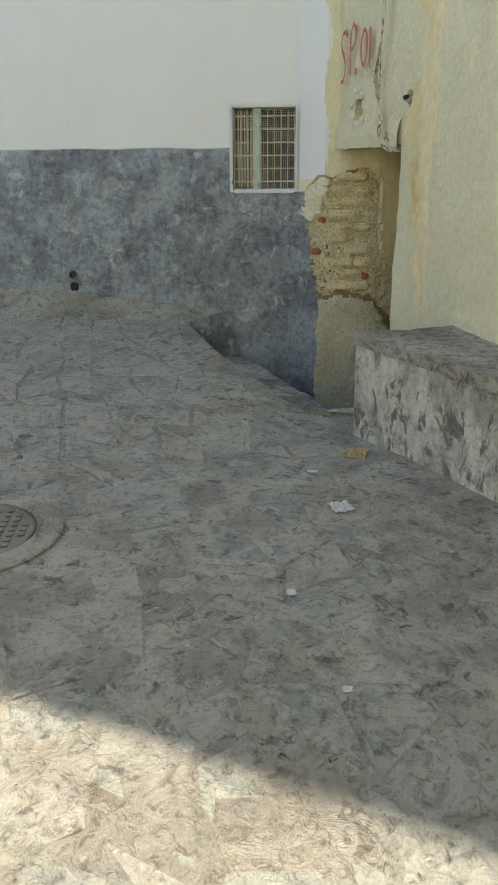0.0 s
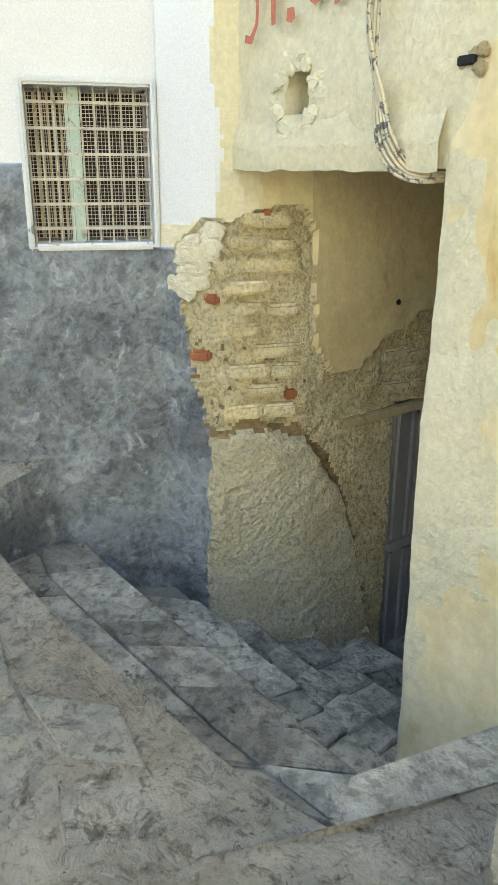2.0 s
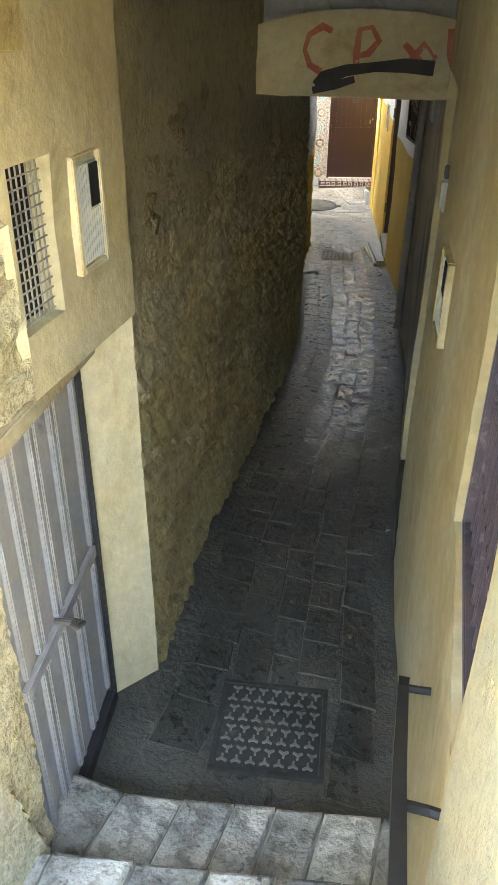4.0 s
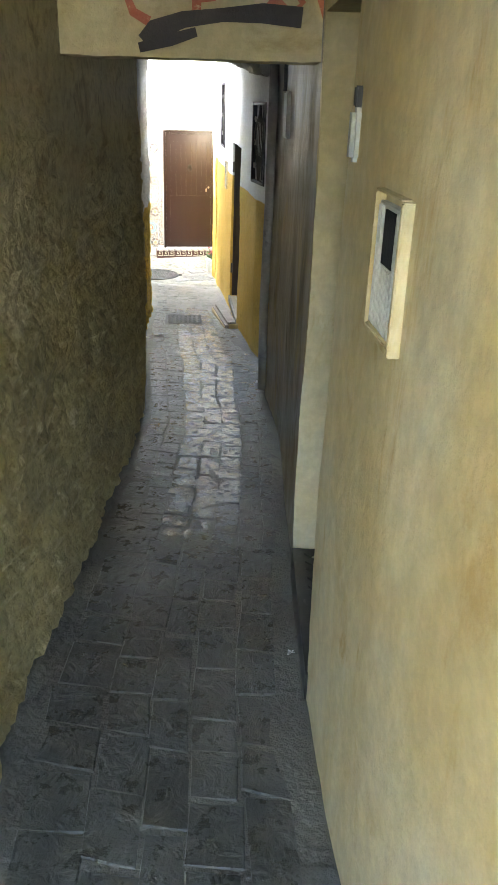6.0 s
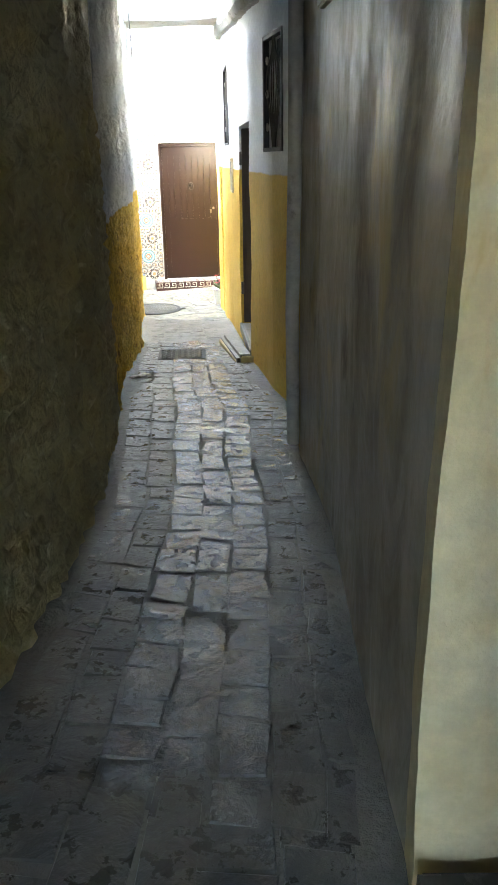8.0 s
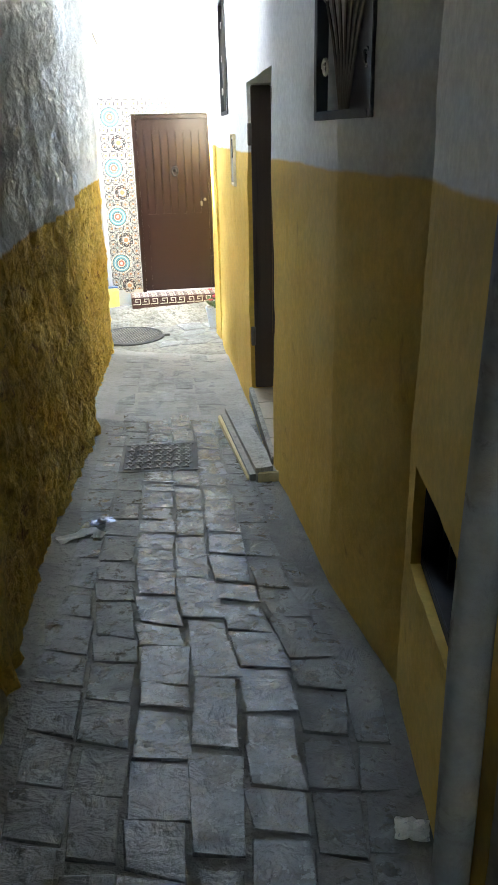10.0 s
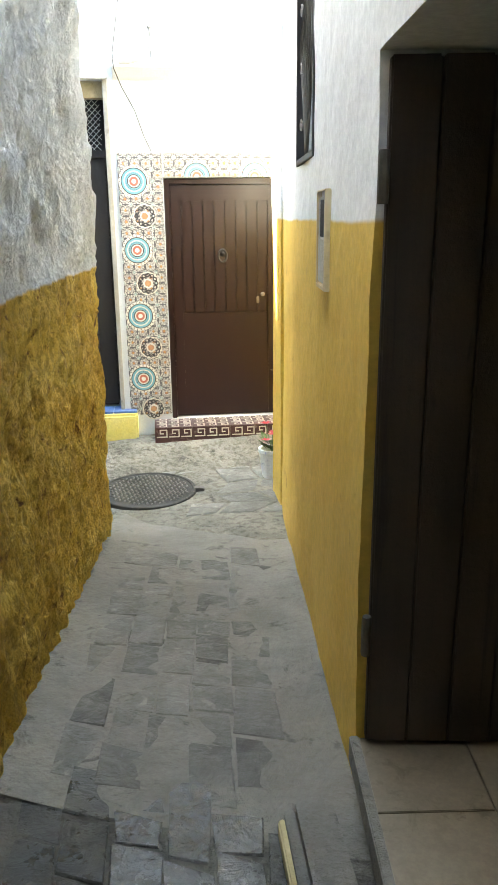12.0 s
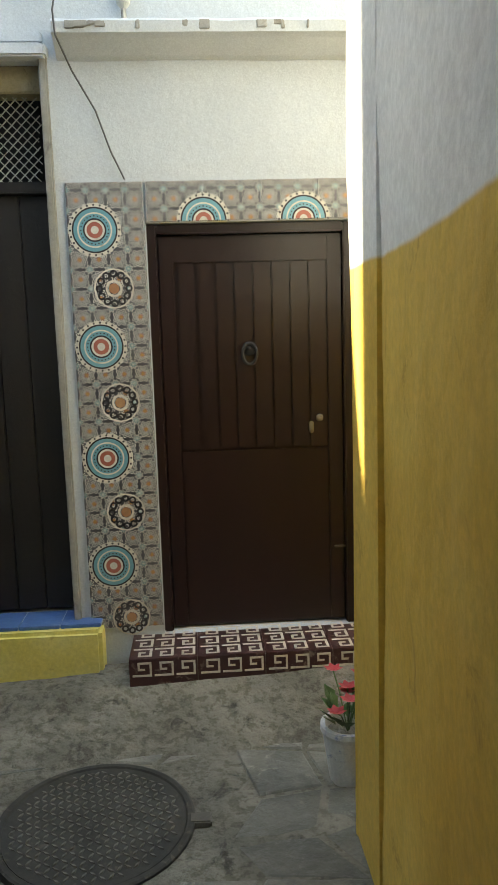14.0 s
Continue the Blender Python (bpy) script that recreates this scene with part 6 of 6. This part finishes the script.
tagged(part("chequer_stud", bm, PALEIRON, MC), "raised chequer studs", kind="stuff")
for a in (-14, 166, 196):
    m = pose(0, 0, 0, 0, 0, a)
    bm = box(0.34, 0.42, -0.028, 0.028, -0.02, 0.012, 0.005)
    bmesh.ops.transform(bm, matrix=m, verts=bm.verts)
    part("hinge_lug", bm, IRON, MC)

FP = thing("potted_plant", Matrix.Translation((-1.82, 17.08, -2.06)), "small plant with crimson flowers in a white pot", "plant")
part("pot", lathe(bmesh.new(), [(0.07, 0.0), (0.075, 0.02), (0.10, 0.2), (0.11, 0.22), (0.108, 0.24), (0.09, 0.24), (0.085, 0.2), (0.001, 0.19)], 24), POT, FP)
part("soil", lathe(bmesh.new(), [(0.088, 0.18), (0.088, 0.205), (0.001, 0.21)], 16), EARTH, FP)
rnd = random.Random(11)
for i in range(26):
    a, l = rnd.uniform(0, 6.28), rnd.uniform(0.1, 0.22)
    d = Vector((math.cos(a), math.sin(a), rnd.uniform(0.6, 2.0))).normalized()
    p = Vector((0, 0, 0.2)) + d * l * 0.5
    q = p + d * l * 0.5
    n = d.cross(Vector((0, 0, 1))).normalized() * 0.028
    bm = bmesh.new()
    m_ = (p + q) / 2 + Vector((0, 0, 0.012))
    v = [bm.verts.new(x) for x in (p, m_ + n, q, m_ - n, (p + q) / 2)]
    for f in ((0, 1, 4), (1, 2, 4), (2, 3, 4), (3, 0, 4)):
        bm.faces.new([v[k] for k in f])
    part("leaf", bm, LEAF, FP)
for i in range(8):
    a = rnd.uniform(0, 6.28)
    c = Vector((math.cos(a) * 0.10 - 0.04, math.sin(a) * 0.10, rnd.uniform(0.28, 0.42)))
    bm = bmesh.new()
    for k in range(6):
        b = 2 * math.pi * k / 6
        e = Vector((math.cos(b), math.sin(b), 0.4))
        n = Vector((-math.sin(b), math.cos(b), 0)) * 0.014
        bm.faces.new([bm.verts.new(x) for x in (c, c + e * 0.022 + n, c + e * 0.04, c + e * 0.022 - n)])
    part("flower", bm, PETAL, FP)
    part("stem", tube(bmesh.new(), [(0, 0, 0.2), c * 0.6 + Vector((0, 0, 0.1)), c], 0.003, 5), LEAF, FP)

# ---------- paving and bricks, piece by piece ----------
rnd = random.Random(21)


def shrink(poly, g):
    c = sum((Vector(p) for p in poly), Vector((0, 0))) / len(poly)
    return [tuple(Vector(p) + (c - Vector(p)).normalized() * g) for p in poly]


def at_floor(u, y):
    a, b = xl(y), xr(y)
    return (a + (b - a) * u, y + 0.05 * (u - 0.5))


def lay(u0, u1, y0, y1, step, mat):
    """Courses of stones between two lines along the alley."""
    y = y0 + rnd.uniform(0, step * 0.5)
    while y < y1:
        h = step * rnd.uniform(0.7, 1.35)
        j = lambda: rnd.uniform(-0.015, 0.015)
        q = [at_floor(u0 + j() * 0.8, y + j()), at_floor(u1 + j() * 0.8, y + j()), at_floor(u1 + j() * 0.8, y + h + j()), at_floor(u0 + j() * 0.8, y + h + j())]
        c = at_floor((u0 + u1) / 2, y + h / 2)
        if abs(c[0] + 1.17) < 0.24 and abs(c[1] - 12.47) < 0.25 or abs(c[0] - 0.64) < 0.26 and abs(c[1] - 4.87) < 0.28:
            y += h
            continue
        q = shrink(q, rnd.uniform(0.002, 0.008))
        t = rnd.uniform(0.0, 0.005)
        tilt = rnd.uniform(-0.003, 0.003)
        piece("paving_stone", q, zf(y) - 0.06, [zf(p[1]) + 0.006 + t + tilt * (1 if k in (0, 3) else -1) for k, p in enumerate(q)], mat, FLOOR, 0.005)
        y += h + 0.002


# regular slabs by the stair foot, then a worn gutter course between rougher stones
for u0, u1, st in ((0.10, 0.30, 0.24), (0.30, 0.46, 0.27), (0.46, 0.585, 0.30), (0.585, 0.75, 0.22), (0.75, 0.90, 0.26)):
    lay(u0, u1, 4.62, 7.2, st, SLATE)
for u0, u1, st, m in ((0.06, 0.20, 0.20, SLATE), (0.20, 0.33, 0.17, SLATE), (0.33, 0.475, 0.15, WORN), (0.475, 0.60, 0.27, WORN), (0.60, 0.74, 0.16, WORN), (0.74, 0.86, 0.18, SLATE), (0.86, 0.95, 0.2, SLATE)):
    lay(u0, u1, 7.2, 13.25, st, m)

# stones half buried in the trodden cement towards the lane
DUSTY = paving("dusty_alley_slab", (0.10, 0.098, 0.085), (0.16, 0.155, 0.135), (0.22, 0.21, 0.18), 0.42, 0.4, 14, 0.02)
for u0, u1, st in ((0.14, 0.28, 0.24), (0.28, 0.41, 0.20), (0.41, 0.53, 0.30), (0.53, 0.67, 0.22), (0.67, 0.82, 0.25)):
    lay(u0, u1, 13.3, 15.25, st, DUSTY)

# treads of the stair
for n, (z, *line) in enumerate(NOSE):
    back = [(0.06, 2.0), (0.19, 1.95), (1.42, 2.36), (2.05, 2.78)] if n == 0 else [(p[0], p[1]) for p in NOSE[n - 1][1:]]
    def lerp(pts, f):
        xs = [p[0] for p in pts]
        x = xs[1] - 0.25 + (xs[2] - xs[1] + 0.6) * f
        return Vector((x, float(np.interp(x, xs, [p[1] for p in pts]))))
    rows = ((0.0, 0.5), (0.5, 1.0)) if n < 2 else ((0.0, 1.0),)
    for r0, r1 in rows:
        cuts = [0.0]
        while cuts[-1] < 1:
            cuts.append(min(1.0, cuts[-1] + rnd.uniform(0.09, 0.16)))
        for a, b in zip(cuts, cuts[1:]):
            f0, b0 = lerp(line, a) + Vector((-0.008, 0.022)), lerp(back, a) + Vector((0, 0.015))
            f1, b1 = lerp(line, b) + Vector((-0.008, 0.022)), lerp(back, b) + Vector((0, 0.015))
            q = [f0.lerp(b0, r0), f1.lerp(b1, r0), f1.lerp(b1, r1), f0.lerp(b0, r1)]
            q = shrink([tuple(p) for p in q], rnd.uniform(0.005, 0.010))
            t = rnd.uniform(-0.006, 0.006)
            piece("tread_stone", q, z - 0.07, [z + t + rnd.uniform(-0.006, 0.006) for _ in q], STEPST, STAIRS, 0.012)

# flagstones of the square
count = 0
g = 0.27
pts = {}
for i in range(-3, 24):
    for j in range(-2, 20):
        pts[i, j] = Vector((-0.2 + i * g + rnd.uniform(-0.09, 0.09) + (j % 2) * 0.11, -1.6 + j * g * 0.9 + 0.18 * i * g + rnd.uniform(-0.07, 0.07)))
cells = []
for i in range(-3, 23):
    for j in range(-2, 19):
        q = [pts[i, j], pts[i + 1, j], pts[i + 1, j + 1], pts[i, j + 1]]
        c = sum(q, Vector((0, 0))) / 4
        ok = all(p.x > wall_x(p.y) + 0.14 and p.y < (float(np.interp(p.x, [e[0] for e in EDGE], [e[1] for e in EDGE])) - 0.06 if p.x < 2.2 else 3.3) for p in q)
        if not ok or c.x > 5.5 or c.y < -0.7 or (c - Vector((3.62, 1.05))).length < 0.62 or c.x > 2.3 and c.y > 2.75:
            continue
        cells.append((abs(c.x - 1.2) + 0.4 * abs(c.y - 1.5), q, c))
cells.sort(key=lambda e: e[0])
for _, q, c in cells[:300]:
    q = shrink([tuple(p) for p in q], rnd.uniform(0.006, 0.024))
    up = rnd.uniform(-0.006, 0.008) - 0.008 * min(max((c.x - 1.6) / 0.8, 0), 1)
    piece("flagstone", q, gz(c.x, c.y) - 0.06, [gz(*p) + 0.006 + up * 0.6 + rnd.uniform(-0.005, 0.005) for p in q], FLAG, GROUND, 0.012)

# lane slabs round the cover
LANESLAB = paving("worn_lane_slab", (0.13, 0.13, 0.115), (0.22, 0.215, 0.185), (0.30, 0.285, 0.24), 0.45, 0.4, 16, 0.02)
n_ = Vector((DU.y, -DU.x))
lp = {(i, j): D0 + DU * (-1.6 + i * 0.27 + (j % 2) * 0.1 + rnd.uniform(-0.07, 0.07)) + n_ * (0.22 + j * 0.25 + rnd.uniform(-0.06, 0.06)) for i in range(13) for j in range(7)}
for i in range(12):
    for j in range(6):
        q = [lp[i, j], lp[i, j + 1], lp[i + 1, j + 1], lp[i + 1, j]]
        c = sum(q, Vector((0, 0))) / 4
        if (c - Vector((-2.66, 16.58))).length < 0.52:
            continue
        q = shrink([tuple(p) for p in q], rnd.uniform(0.01, 0.022))
        def lz(p):
            d = Vector(p) - D0
            return -2.065 + (d.dot(DU) - 0.3) * 0.03 + max(0, d.dot(n_) - 1.2) * 0.03
        t = rnd.uniform(0.004, 0.012)
        piece("lane_slab", q, lz(c) - 0.05, [lz(p) + t + rnd.uniform(-0.003, 0.003) for p in q], LANESLAB, LANE, 0.006)


# bare bricks of the passage wall
def bricks(y0, y1, z0, z1, edge, out=0.008, bh=0.062, bl=0.21):
    z, row = z0, 0
    while z < z1:
        y = y0 - (bl / 2 if row % 2 else 0) + rnd.uniform(-0.03, 0.03)
        while y < y1:
            l = bl * rnd.uniform(0.55, 1.1)
            c = y + l / 2
            if y > y0 - 0.02 and y + l < y1 + 0.04 and edge(c, z):
                m = rframe(PASS, min(max(c, 2.95), 4.9), z)
                ob = new("brick", mesh_of("brick", box(-l / 2, l / 2 - 0.012, -0.05, out + rnd.uniform(-0.008, 0.008), rnd.uniform(0, 0.012), bh - rnd.uniform(0.016, 0.032), 0.013, 0.009), OLDBRICK))
                ob.parent = WALL_PASS
                ob.matrix_world = m
            y += l
        z += bh
        row += 1


bricks(3.10, 3.47, 0.42, 1.36, lambda y, z: z < 1.33 - 0.5 * max(0, 3.28 - y) and noise.noise(Vector((y * 5, z * 5, 0))) > -0.45, 0.024, 0.094, 0.25)
bricks(3.95, 4.32, 0.46, 0.84, lambda y, z: z < 0.52 + (y - 3.9) * 0.85, 0.006, 0.08, 0.2)
for y, z, l in ((3.02, 0.70, 0.11), (3.06, 0.955, 0.07), (3.36, 0.62, 0.06), (3.30, 1.31, 0.05), (3.42, 0.50, 0.06)):
    ob = new("brick", mesh_of("brick", box(-l / 2, l / 2, -0.05, 0.014, 0, 0.045, 0.01, 0.007), REDBRICK))
    ob.parent = WALL_PASS
    ob.matrix_world = rframe(PASS, y, z)
# broken render where the blue wall meets the brick
BB = tagged(new("broken_render"), "broken pale render edge between the blue wall and the bricks", "plaster", kind="structure")
for i in range(20):
    y = 2.93 + rnd.uniform(0, 0.15)
    z = 1.0 + (y - 2.93) * 1.2 + rnd.uniform(-0.08, 0.12)
    bm = bmesh.new()
    bmesh.ops.create_icosphere(bm, subdivisions=2, radius=1)
    s = rnd.uniform(0.02, 0.05)
    for v in bm.verts:
        v.co = Vector((v.co.x * s * 1.5, v.co.y * s * 0.35, v.co.z * s)) * (1 + noise.noise(v.co * 2.3 + Vector((i, 0, 0))) * 0.5)
    ob = part("render_fragment", bm, STUCCO, BB)
    ob.matrix_world = rframe(PASS if y > 2.9 else WB, y, z, 0.005)
